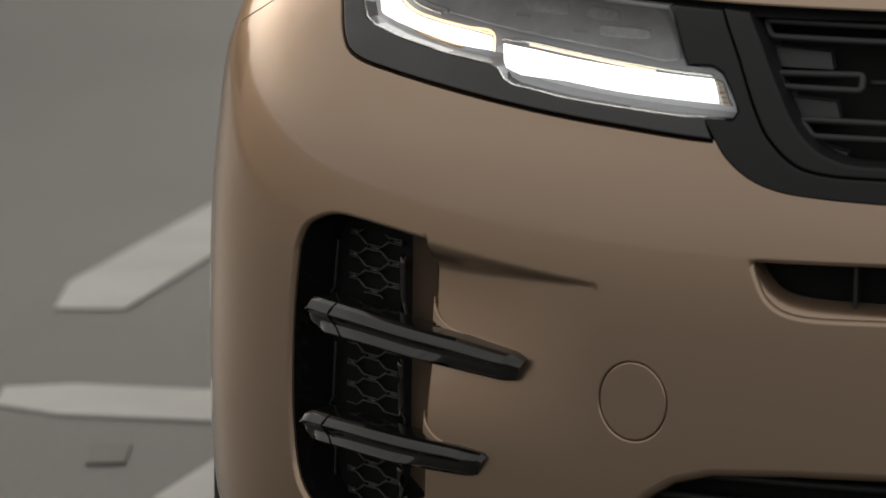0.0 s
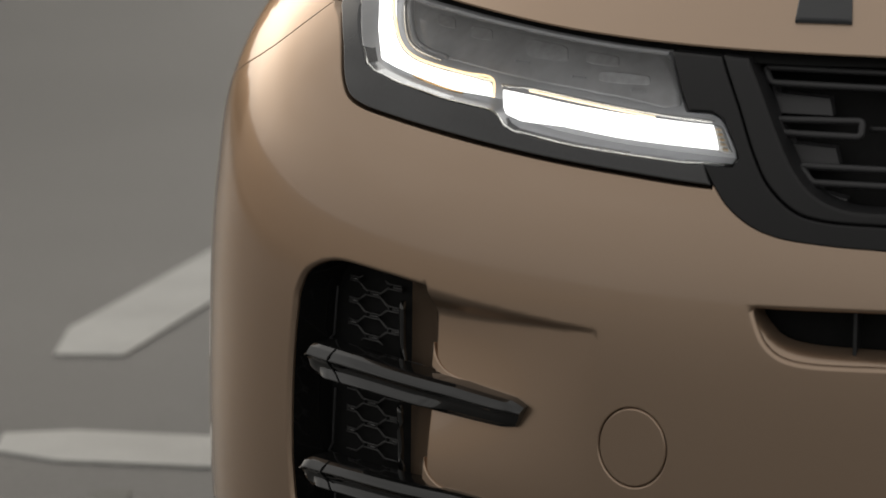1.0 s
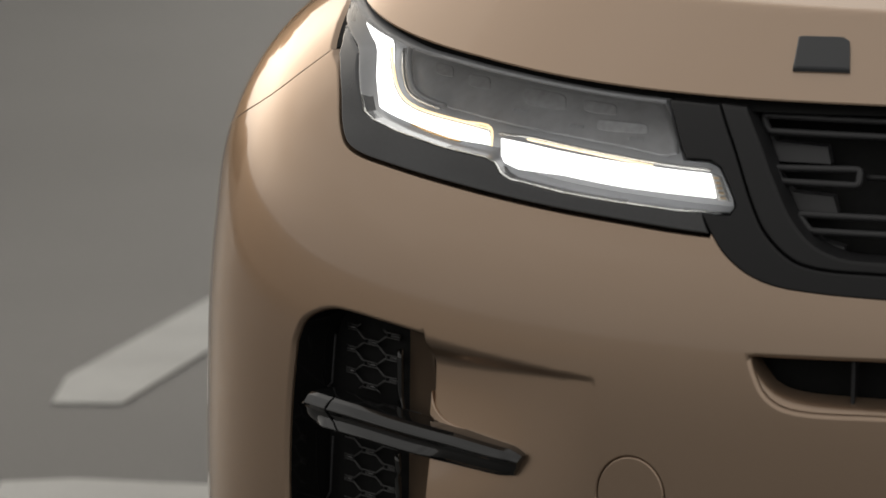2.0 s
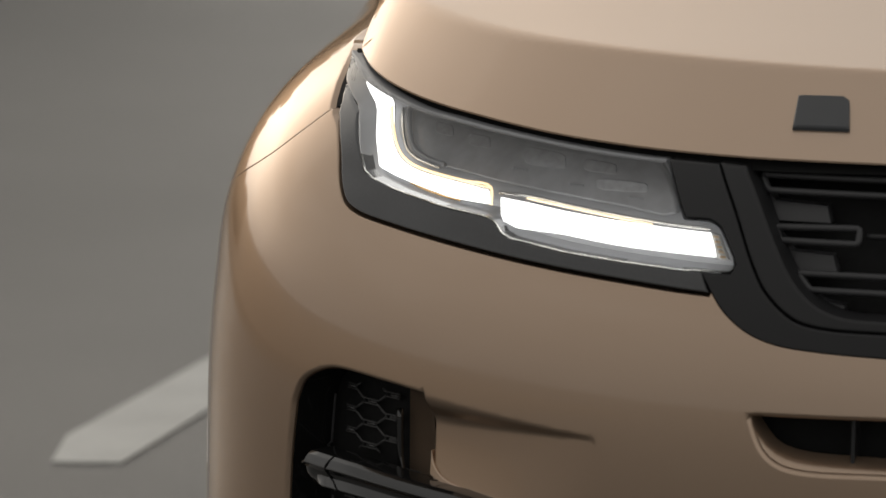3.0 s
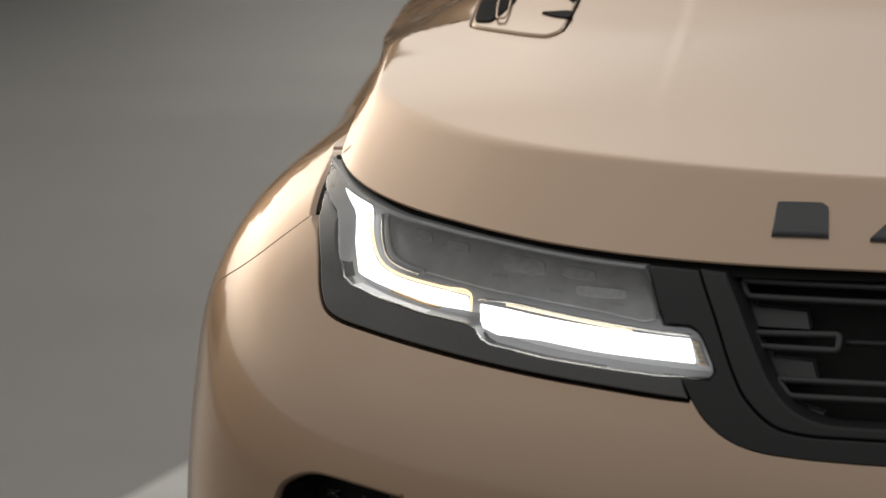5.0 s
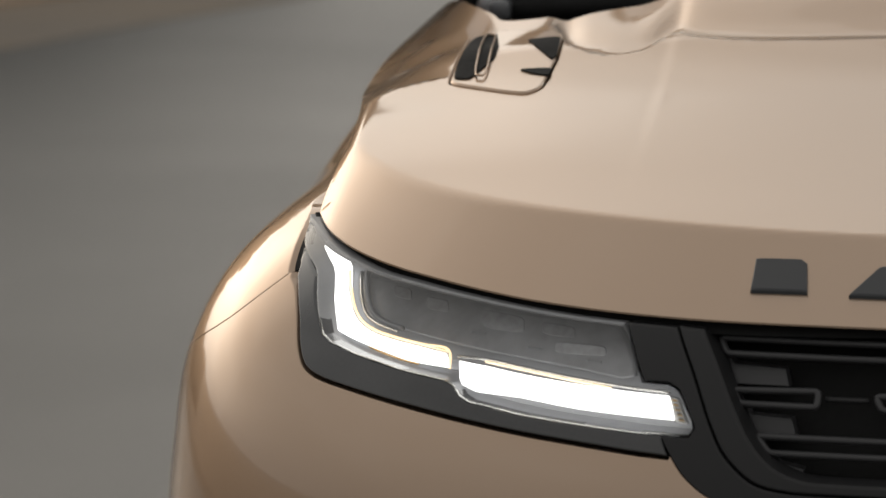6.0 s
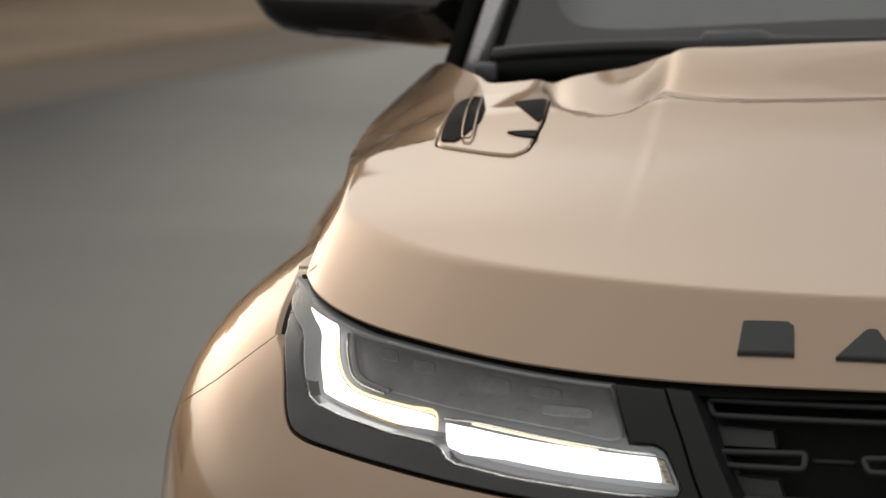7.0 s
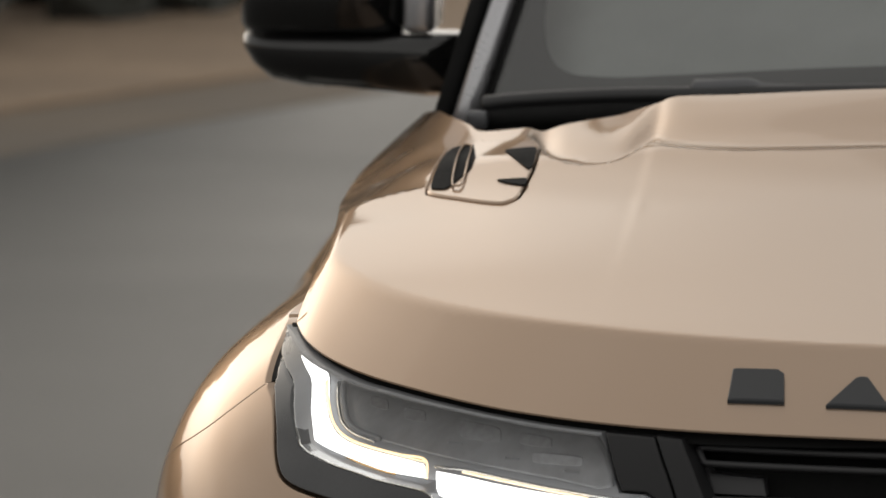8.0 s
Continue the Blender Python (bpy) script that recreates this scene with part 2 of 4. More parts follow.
PLATES = [(0.4639, 0.9051), (0.4513, 0.8881), (0.4299, 0.855), (0.4123, 0.829), (0.3915, 0.8103), (0.3655, 0.8042), (0.3645, 0.8104), (0.386, 0.8146), (0.3987, 0.8236), (0.4079, 0.8345), (0.3732, 0.8363), (0.3781, 0.849), (0.415, 0.8506), (0.4281, 0.8629), (0.4392, 0.873), (0.3838, 0.8732), (0.3885, 0.8861), (0.436, 0.8881), (0.4491, 0.8983), (0.4554, 0.9055)]
VENT = [(0.8955, 0.6815), (0.8855, 0.7003), (0.8681, 0.7112), (0.8456, 0.7182), (0.8236, 0.7192), (0.7684, 0.7159), (0.7351, 0.7129), (0.734, 0.6968), (0.732, 0.6488), (0.7314, 0.561), (0.7327, 0.4905), (0.8042, 0.4676), (0.869, 0.4567), (0.8915, 0.4753), (0.9010, 0.5194), (0.9035, 0.5747), (0.9012, 0.6306)]
WEDGE = [(0.7351, 0.7129), (0.7057, 0.7102), (0.6479, 0.7048), (0.5936, 0.6994), (0.5623, 0.6967), (0.5933, 0.6933), (0.6471, 0.6898), (0.7043, 0.6861), (0.7334, 0.6853)]
BLADE_A = [(0.8674, 0.6429), (0.8605, 0.6466), (0.8064, 0.6448), (0.7539, 0.6413), (0.6938, 0.6375), (0.6379, 0.631), (0.6217, 0.6246), (0.6236, 0.6147), (0.632, 0.6059), (0.6482, 0.6046), (0.7225, 0.6089), (0.7854, 0.6131), (0.8484, 0.6141), (0.8667, 0.6181)]
BLADE_B = [(0.8735, 0.5415), (0.8625, 0.5458), (0.8046, 0.5463), (0.7398, 0.5453), (0.6922, 0.5446), (0.665, 0.5422), (0.6605, 0.5351), (0.6705, 0.5203), (0.6807, 0.5176), (0.7523, 0.5154), (0.8186, 0.5175), (0.8705, 0.5169)]
SLOT = [(0.4299, 0.7266), (0.4255, 0.7137), (0.4178, 0.6991), (0.4057, 0.6899), (0.3869, 0.6858), (0.3188, 0.6862), (0.3204, 0.7292)]
SLOT_IN = [(0.428, 0.7267), (0.4184, 0.7128), (0.4086, 0.7035), (0.392, 0.6983), (0.3191, 0.6957)]
SEAM = [(0.9742, 0.9216), (0.999, 0.9022), (1.0465, 0.8742), (1.1803, 0.8272)]
SLIVER = [(.9789, .9215), (1.0052, .9316), (1.0412, .9423), (1.0846, .9511), (1.1438, .958), (1.10, .9555), (1.0518, .9493), (1.0041, .9396), (.9704, .9275)]
WING_TOP = [(.9789, .9211), (1.0052, .9316), (1.0412, .9423), (1.0846, .9511), (1.1438, .9585), (1.1883, .9603), (1.25, .966), (1.40, .974), (1.55, .984), (1.70, .995), (1.85, 1.006), (1.95, 1.013), (2.03, 1.018)]
HATCH = [(-0.733, 0.836, 1.033), (-0.736, 0.9, 1.042), (-0.741, 1.068, 1.056), (-0.736, 1.086, 1.058), (-0.707, 1.082, 1.063), (-0.649, 1.037, 1.066), (-0.637, 0.998, 1.065), (-0.634, 0.908, 1.055), (-0.636, 0.815, 1.04), (-0.638, 0.778, 1.034), (-0.65, 0.759, 1.031), (-0.673, 0.773, 1.031), (-0.726, 0.821, 1.032)]
SIDE_EDGE = [(-.806, .50, .976), (-.8035, .55, .989), (-.804, .62, .9995), (-.809, .72, 1.010), (-.818, .81, 1.013), (-.829, .90, 1.012), (-.843, 1.0, 1.004), (-.856, 1.13, 1.000), (-.855, 1.26, 1.014), (-.832, 1.36, 1.039), (-.808, 1.43, 1.062)]


# ---- building tools ----
from mathutils import geometry


def loop_of(pts, step, closed=True):
    p = np.array(pts, float)
    out = []
    for i in range(len(p) if closed else len(p) - 1):
        a, b = p[i], p[(i + 1) % len(p)]
        n = max(1, int(math.ceil(np.linalg.norm(b - a) / step)))
        out += [a + (b - a) * k / n for k in range(n)]
    if not closed:
        out.append(p[-1])
    return np.array(out)


def inside(p, poly):
    x, y = p[:, 0], p[:, 1]
    r = np.zeros(len(p), bool)
    for a, b in zip(poly, np.roll(poly, -1, 0)):
        if a[1] != b[1]:
            c = (a[1] > y) != (b[1] > y)
            r ^= c & (x < (b[0] - a[0]) * (y - a[1]) / (b[1] - a[1]) + a[0])
    return r


def reach(p, poly, closed=True):
    """The distance of points from a line."""
    d = np.full(len(p), 9.0)
    q = np.roll(poly, -1, 0) if closed else poly[1:]
    for a, b in zip(poly, q):
        v = b - a
        u = np.clip(((p - a) @ v) / max(v @ v, 1e-12), 0, 1)
        d = np.minimum(d, np.hypot(*(p - a - u[:, None] * v).T))
    return d


def sheet(outer, holes=(), step=.012, edge=.006, soft=(), lines=(), spots=()):
    """A net of triangles inside an outline with holes: points, faces, and how far each point turns in at the rim."""
    loops = [loop_of(outer, edge)] + [loop_of(h, edge) for h in holes]
    pts, edges = [], []
    for l in loops:
        k = len(pts)
        pts += list(l)
        edges += [(k + i, k + (i + 1) % len(l)) for i in range(len(l))]
    for l in lines:
        l = loop_of(l, edge, False)
        k = len(pts)
        pts += list(l)
        edges += [(k + i, k + i + 1) for i in range(len(l) - 1)]
    lo, hi = loops[0].min(0), loops[0].max(0)
    gx, gy = np.meshgrid(np.arange(lo[0], hi[0], step), np.arange(lo[1], hi[1], step))
    gx[1::2] += step / 2
    extra = [np.stack([gx.ravel(), gy.ravel()], 1)]
    for (a, b, c, d), s in spots:
        u, v = np.meshgrid(np.arange(a, b, s), np.arange(c, d, s))
        u[1::2] += s / 2
        extra.append(np.stack([u.ravel(), v.ravel()], 1))
    for li, l in enumerate(loops):
        for r in [soft[li] * k for k in (.12, .35, .7, 1.1)] if soft and soft[li] else ():
            t = np.roll(l, -1, 0) - np.roll(l, 1, 0)
            t /= np.maximum(np.linalg.norm(t, axis=1), 1e-9)[:, None]
            n = np.stack([-t[:, 1], t[:, 0]], 1)
            for sgn in (r, -r):
                q = l + n * sgn
                extra.append(q[reach(q, l) > r * .9])
    for i, q in enumerate(extra):
        ok = inside(q, loops[0])
        for l in loops[1:]:
            ok &= ~inside(q, l)
        q = q[ok]
        d = np.min([reach(q, l) for l in loops], 0) if len(q) else np.zeros(0)
        lim = step * .3 if i == 0 else edge * .12
        if i == 0 and soft:
            for l, r in zip(loops, soft):
                d = np.where(reach(q, l) < r * 1.3, 0, d) if len(q) else d
        if len(lines) and len(q):
            d = np.minimum(d, np.min([reach(q, np.array(l), False) for l in lines], 0))
        pts += list(q[d > lim])
    vs, _, fs, _, _, _ = geometry.delaunay_2d_cdt([Vector(p) for p in pts], edges, [], 0, 1e-6)
    v = np.array([tuple(p) for p in vs])
    f = np.array([tuple(t) for t in fs if len(t) == 3])
    c = v[f].mean(1)
    ok = inside(c, loops[0])
    for l in loops[1:]:
        ok &= ~inside(c, l)
    f = f[ok]
    turn = np.zeros(len(v))
    for l, r in zip(loops, soft):
        if r:
            d = reach(v, l)
            turn = np.maximum(turn, r - np.sqrt(np.maximum(r ** 2 - np.clip(r - d, 0, r) ** 2, 0)))
    turn[np.abs(v[:, 0]) < .002] = 0
    return v, f, turn


def rim_of(faces):
    seen = {}
    for t in faces:
        for a, b in ((t[0], t[1]), (t[1], t[2]), (t[2], t[0])):
            seen[(a, b)] = 1
    return [(a, b) for a, b in seen if (b, a) not in seen]


def skin(outer, holes=(), step=.012, depth=0.0, rim=.006, soft=0.0, edge=.006, lines=(), spots=(), sides=(-1, 1)):
    """A panel of the car's skin with turned-in edges; returns verts and faces of both sides of the car."""
    soft = soft if isinstance(soft, tuple) else (soft,) * (1 + len(holes))
    v, f, turn = sheet(outer, holes, step, edge, soft, lines, spots)
    dep = depth(v[:, 0], v[:, 1]) if callable(depth) else np.full(len(v), float(depth))
    V, F, N = [], [], []
    deep = depth if callable(depth) else (lambda s, z: dep)
    S, Z, e, f_e = v[:, 0], v[:, 1], .012, .002
    du = shell(S + e, Z, dep) - shell(np.maximum(S - e, 0), Z, dep)
    du = du + (shell(S, Z, deep(S + f_e, Z)) - shell(S, Z, deep(S - f_e, Z))) * (e / f_e)
    e = .006
    dv = shell(S, Z + e, dep) - shell(S, Z - e, dep)
    dv = dv + (shell(S, Z, deep(S, Z + f_e)) - shell(S, Z, deep(S, Z - f_e))) * (e / f_e)
    nor = np.cross(dv, du)
    nor /= np.maximum(np.linalg.norm(nor, axis=1), 1e-9)[:, None]
    nor[turn > 1e-5] = 0
    for side in sides:
        p = shell(v[:, 0], v[:, 1], dep + turn, side)
        N += [(q[0] if side < 0 else -q[0], q[1], q[2]) for q in nor]
        k = len(V)
        V += [tuple(q) for q in p]
        own = [i if k and abs(v[i, 0]) < .0008 else k + i for i in range(len(v))]
        F += [tuple(own[i] for i in (t[::-1] if side < 0 else t)) for t in f]
        if rim:
            p2 = shell(v[:, 0], v[:, 1], dep + turn + rim, side)
            for a, b in rim_of(f):
                if abs(v[a, 0]) < .002 and abs(v[b, 0]) < .002:
                    continue
                j = len(V)
                V += [tuple(p[a]), tuple(p[b]), tuple(p2[b]), tuple(p2[a])]
                N += [(0, 0, 0)] * 4
                F.append((j, j + 1, j + 2, j + 3) if side < 0 else (j + 3, j + 2, j + 1, j))
    return V, F, N


TWIN = {}


def part(name, shape, mat, parent=None, label="", smooth=True, sharp=0):
    """One mesh object from verts and faces, or from a bmesh, under a thing or a part; a shape on both sides of the car makes one for each side."""
    if not isinstance(shape, bmesh.types.BMesh):
        v = np.array([tuple(map(float, q)) for q in shape[0]])
        if v[:, 0].min() < -.012 and v[:, 0].max() > .012 and np.abs(v[:, 0]).min() > .012 and all(v[f[0], 0] * v[i, 0] > 0 for f in shape[1] for i in f):
            obs = []
            for sg in (-1, 1):
                keep = np.flatnonzero(v[:, 0] * sg > 0)
                to = {int(k): i for i, k in enumerate(keep)}
                faces = [tuple(to[int(i)] for i in f) for f in shape[1] if int(f[0]) in to]
                up = parent if sg < 0 else TWIN.get(parent, parent)
                obs.append(part(name, ([tuple(v[k]) for k in keep], faces, [shape[2][k] for k in keep] if len(shape) > 2 else ()), mat, up, label, smooth, sharp))
            TWIN[obs[0]] = obs[1]
            return obs[0]
    me = bpy.data.meshes.new(name)
    if isinstance(shape, bmesh.types.BMesh):
        shape.to_mesh(me)
        shape.free()
        shape = ()
    else:
        me.from_pydata([tuple(map(float, q)) for q in shape[0]], [], [tuple(int(i) for i in f) for f in shape[1]])
    if smooth:
        me.polygons.foreach_set("use_smooth", [True] * len(me.polygons))
        if sharp:
            me.set_sharp_from_angle(angle=radians(sharp))
        if len(shape) > 2 and len(shape[2]):
            me.normals_split_custom_set_from_vertices([tuple(map(float, q)) for q in shape[2]])
    me.materials.append(mat)
    ob = new(name, me)
    ob.parent = parent
    return tagged(ob, label)


def joined(*shapes):
    V, F = [], []
    for v, f, *_ in shapes:
        k = len(V)
        V += list(v)
        F += [tuple(i + k for i in t) for t in f]
    return V, F


def mirrored(shape):
    v, f = shape[:2]
    return [(-p[0], p[1], p[2]) for p in v], [tuple(t[::-1]) for t in f]


def tube(line, r, closed=False, n=8, flat=1.0):
    """A round bar along a line; flat squeezes it along z."""
    p = [Vector(q) for q in line]
    V, F = [], []
    m = len(p)
    for i, q in enumerate(p):
        a = p[(i - 1) % m] if closed or i else q
        b = p[(i + 1) % m] if closed or i < m - 1 else q
        t = (b - a).normalized()
        u = t.cross(Vector((0, 0, 1)))
        u = u.normalized() if u.length > .05 else Vector((0, 1, 0))
        w = u.cross(t).normalized()
        rr = r[i] if isinstance(r, (list, tuple)) else r
        for k in range(n):
            g = 2 * math.pi * k / n
            V.append(tuple(q + u * math.cos(g) * rr + w * math.sin(g) * rr * flat))
    for i in range(m if closed else m - 1):
        for k in range(n):
            F.append((i * n + k, i * n + (k + 1) % n, (i + 1) % m * n + (k + 1) % n, (i + 1) % m * n + k))
    if not closed:
        F += [tuple(range(n))[::-1], tuple(range((m - 1) * n, m * n))]
    return V, F


def loft(rows, closed=False, caps=True):
    """A skin over rows of points of equal number."""
    n = len(rows[0])
    V = [tuple(p) for r in rows for p in r]
    F = []
    for i in range(len(rows) - 1):
        for k in range(n if closed else n - 1):
            F.append((i * n + k, i * n + (k + 1) % n, (i + 1) * n + (k + 1) % n, (i + 1) * n + k))
    if caps and closed:
        F += [tuple(range(n))[::-1], tuple(range((len(rows) - 1) * n, len(rows) * n))]
    return V, F


def rounded_box(x0, x1, y0, y1, z0, z1, bevel=.01, seg=3):
    bm = bmesh.new()
    bmesh.ops.create_cube(bm, size=1)
    for v in bm.verts:
        v.co = ((x0 + x1) / 2 + v.co.x * (x1 - x0), (y0 + y1) / 2 + v.co.y * (y1 - y0), (z0 + z1) / 2 + v.co.z * (z1 - z0))
    bmesh.ops.bevel(bm, geom=list(bm.edges), offset=bevel, segments=seg, affect="EDGES", profile=.5)
    return bm


def lathe(profile, centre, n=64):
    """A wheel-like body round an axis along x."""
    rows = []
    for k in range(n + 1):
        g = 2 * math.pi * k / n
        rows.append([(centre[0] + x, centre[1] + r * math.cos(g), centre[2] + r * math.sin(g)) for x, r in profile])
    return loft(rows)


def rounded(pts, n=6, pull=.35):
    """A closed outline with rounded corners."""
    p = np.array(pts, float)
    out = []
    for i in range(len(p)):
        a, b, c = p[i - 1], p[i], p[(i + 1) % len(p)]
        s, e = b + (a - b) * pull, b + (c - b) * pull
        for k in range(n + 1):
            u = k / n
            out.append((1 - u) ** 2 * s + 2 * u * (1 - u) * b + u * u * e)
    return np.array(out)


def along(line, n):
    l = np.array(line)
    d = np.concatenate([[0], np.cumsum(np.linalg.norm(np.diff(l, axis=0), axis=1))])
    u = np.linspace(0, d[-1], n)
    return np.stack([np.interp(u, d, l[:, 0]), np.interp(u, d, l[:, 1])], 1)


# ---- ground ----
bm = bmesh.new()
bmesh.ops.create_grid(bm, x_segments=40, y_segments=40, size=600)
ground = tagged(part("ground", bm, ASPHALT), "weathered grey asphalt of an open parking area", "ground", kind="structure")


def slab(name, poly, z, mat, label, category):
    n = len(poly)
    V = [(x, y, z) for x, y in poly] + [(x, y, -.02) for x, y in poly]
    F = [tuple(range(n))] + [(i, i + n, (i + 1) % n + n, (i + 1) % n) for i in range(n)]
    bm = bmesh.new()
    vs = [bm.verts.new(v) for v in V]
    for f in F:
        bm.faces.new([vs[i] for i in f])
    bmesh.ops.recalc_face_normals(bm, faces=bm.faces)
    return tagged(part(name, bm, mat, smooth=False), label, category, "painted parking lines", "structure")


slab("road_marking", [(-1.63, 2.78), (-1.645, 2.95), (-1.36, 4.5), (-1.24, 4.5), (-1.525, 2.79)], .004, MARKING, "worn white painted line slanting over the asphalt", "road marking")
slab("road_marking", [(-1.585, 2.22), (-1.595, 2.31), (-1.50, 2.34), (-.8, 2.31), (-.8, 2.16), (-1.49, 2.18)], .004, MARKING, "worn white painted line crossing the asphalt", "road marking")
slab("road_marking", [(-1.28, 1.79), (-1.10, 2.6), (-1.02, 2.6), (-1.18, 1.75)], .004, MARKING, "short worn white painted line beside the front wheel", "road marking")
slab("road_marking", [(-1.41, 2.03), (-1.36, 2.04), (-1.35, 1.95), (-1.40, 1.94)], .004, material("faded_paint", (.22, .22, .20), .8, 0, 0, .3, 9), "faded fleck of old paint on the asphalt", "road marking")
slab("road_edge", [(-11.9, -15.3), (-7.1, -.3), (-3.1, 12.4), (-2.2, 14.8), (2.8, 30.7), (8.9, 59.8), (8, 60), (2, 31), (-2.87, 15.14), (-3.83, 12.73), (-7.9, 0), (-12.7, -15)], .005, DUSTY, "asphalt edge dusted with brown earth", "road edge")
slab("verge", [(-12.7, -15), (-7.9, 0), (-3.83, 12.73), (-2.87, 15.14), (2, 31), (8, 60), (-60, 60), (-60, -15)], .03, EARTH, "strip of dry brown earth beyond the asphalt", "verge")


def hedge_row(a, b, h, low, seed):
    """A dense dark row of bushes from a to b, with a taller clump between its low ends: many small clumps with gaps and
    an uneven top. The taller clump is unseen, added to darken reflections in the bonnet's side.
    """
    rng = random.Random(seed)
    bm = bmesh.new()
    a, b = Vector(a), Vector(b)
    long = (b - a).length
    for i in range(int(long * 60)):
        u = rng.random()
        p = a.lerp(b, u)
        top = (low + (h - low) * ease((u - .10) / .08) * ease((.475 - u) / .1)) * (.82 + .22 * math.sin(u * long * .9 + seed) * math.sin(u * long * .37))
        z = rng.uniform(.1, max(.3, top))
        r = rng.uniform(.16, .40)
        m = Matrix.Translation((p.x - rng.uniform(0, 1.5), p.y + rng.uniform(-.5, .5), z)) @ Euler((rng.random() * 6, rng.random() * 6, 0)).to_matrix().to_4x4() @ Matrix.Diagonal((r, r * .7, r * .9, 1))
        bmesh.ops.create_icosphere(bm, subdivisions=1, radius=1, matrix=m)
    for v in bm.verts:
        v.co += Vector((rng.uniform(-.06, .06), rng.uniform(-.06, .06), rng.uniform(-.06, .06)))
    return bm


tagged(part("hedge", hedge_row((-6.7, 9.0), (-.2, 31), 3.0, .8, 3), HEDGE, smooth=False), "dark row of dense bushes behind the earth strip, its taller clump added out of view", "hedge", kind="stuff")

# ---- the car ----
car = tagged(new("car"), "gold metallic compact luxury suv with lit headlights, parked on asphalt", "car")

# bonnet: an upper face that turns down to its front and side edge
FRONT = [(0, .9245), (.17, .9243)] + LIP
front_line = spline(FRONT, 6)
EDGE3 = np.vstack([shell(front_line[:, 0], front_line[:, 1])[:-1], spline([tuple(shell(*LIP[-1]))] + SIDE_EDGE, 6)])
FRONT_PLAN = spline(shell(front_line[:, 0], front_line[:, 1]), 6) * (-1, 1, 1)
FRONT_RISE = spline([(0, .52), (.4, .49), (.6, .445), (.72, .39), (.80, .31), (.86, .28)], 8)
SIDE_FINE = spline(spline([tuple(shell(*LIP[-1]))] + SIDE_EDGE, 8), 3)
REAR_EDGE = [(-0.0007, 1.079), (-0.1502, 1.082), (-0.2898, 1.0945), (-0.4459, 1.114), (-0.5176, 1.1345), (-0.5724, 1.1315), (-0.6456, 1.127), (-0.7102, 1.1415), (-0.73, 1.186), (-0.758, 1.25), (-0.782, 1.33), (-0.808, 1.43)]
rear_line = spline(REAR_EDGE, 5)


def flank(p, E, stations, slopes, blends, curves):
    """The face that rises inward from an edge of the bonnet, and how softly it meets the top."""
    best, zb, al, inner_side = np.full(len(p), 9.0), np.zeros(len(p)), np.zeros(len(p)), np.ones(len(p))
    run = np.concatenate([[0], np.cumsum(np.linalg.norm(np.diff(E, axis=0), axis=1))])
    for i in range(len(E) - 1):
        a, b = E[i, :2], E[i + 1, :2]
        v = b - a
        w = ((p - a) @ v) / max(v @ v, 1e-12)
        past = (w < 0) if i == 0 else (w > 1) if i == len(E) - 2 else np.zeros(len(p), bool)
        u = np.clip(w, 0, 1)
        d = np.hypot(*(p - a - u[:, None] * v).T)
        near = d < best - 1e-7
        best = np.where(near, d, best)
        inner_side = np.where(near, np.where((v[0] * (p[:, 1] - a[1]) - v[1] * (p[:, 0] - a[0]) <= 0) | past, 1.0, -1.0), inner_side)
        zb = np.where(near, E[i, 2] + u * (E[i + 1, 2] - E[i, 2]), zb)
        al = np.where(near, run[i] + u * (run[i + 1] - run[i]), al)
    slope, k, curve = (glide(al, stations, q) for q in (slopes, blends, curves))
    near = np.minimum(best, .4 * slope / curve)
    return zb + inner_side * (slope * near - curve * near * near + .2 * slope * (best - near)), k


def lower_of(a, b, k):
    """The lower of two heights, eased over k."""
    h = np.clip(.5 + .5 * (a - b) / k, 0, 1)
    return a * (1 - h) + b * h - k * h * (1 - h)


def bonnet(x, y):
    """Height of the bonnet over the plan."""
    p = np.stack([-np.abs(x), y], 1)
    a = np.abs(x)
    front = np.interp(a, FRONT_PLAN[:, 0], FRONT_PLAN[:, 2]) + np.interp(a, FRONT_RISE[:, 0], FRONT_RISE[:, 1]) * (y - np.interp(a, FRONT_PLAN[:, 0], FRONT_PLAN[:, 1]))
    k_front = np.interp(a, [0, .6, .8], [.0015, .0025, .005])
    side, k_side = flank(p, SIDE_FINE, [0, .2, .32, .40, .55, .68, .9], [1.2, 1.4, 1.2, .36, .54, .70, .70], [.006, .005, .006, .006, .010, .012, .02], [1, 2, 1.5, .05, .05, .05, .05])
    return lower_of(lower_of(bonnet_top(x, y), front, k_front), side, k_side)


rear_xy = [tuple(q) for q in rear_line]
side_xy = [tuple(q) for q in EDGE3[:, :2]]
half_plan = rear_xy + side_xy[::-1]
half_plan = [q for i, q in enumerate(half_plan) if i == 0 or math.dist(q, half_plan[i - 1]) > .003]
hatch_xy = [h[:2] for h in HATCH]
hatch_loop = rounded(hatch_xy, 3, .3)


def grow(loop, d):
    l = np.array(loop)
    t = np.roll(l, -1, 0) - np.roll(l, 1, 0)
    t /= np.linalg.norm(t, axis=1)[:, None]
    n = np.stack([t[:, 1], -t[:, 0]], 1)
    a = np.sum(l[:, 0] * np.roll(l[:, 1], -1) - np.roll(l[:, 0], -1) * l[:, 1])
    return l + n * (d if a > 0 else -d)


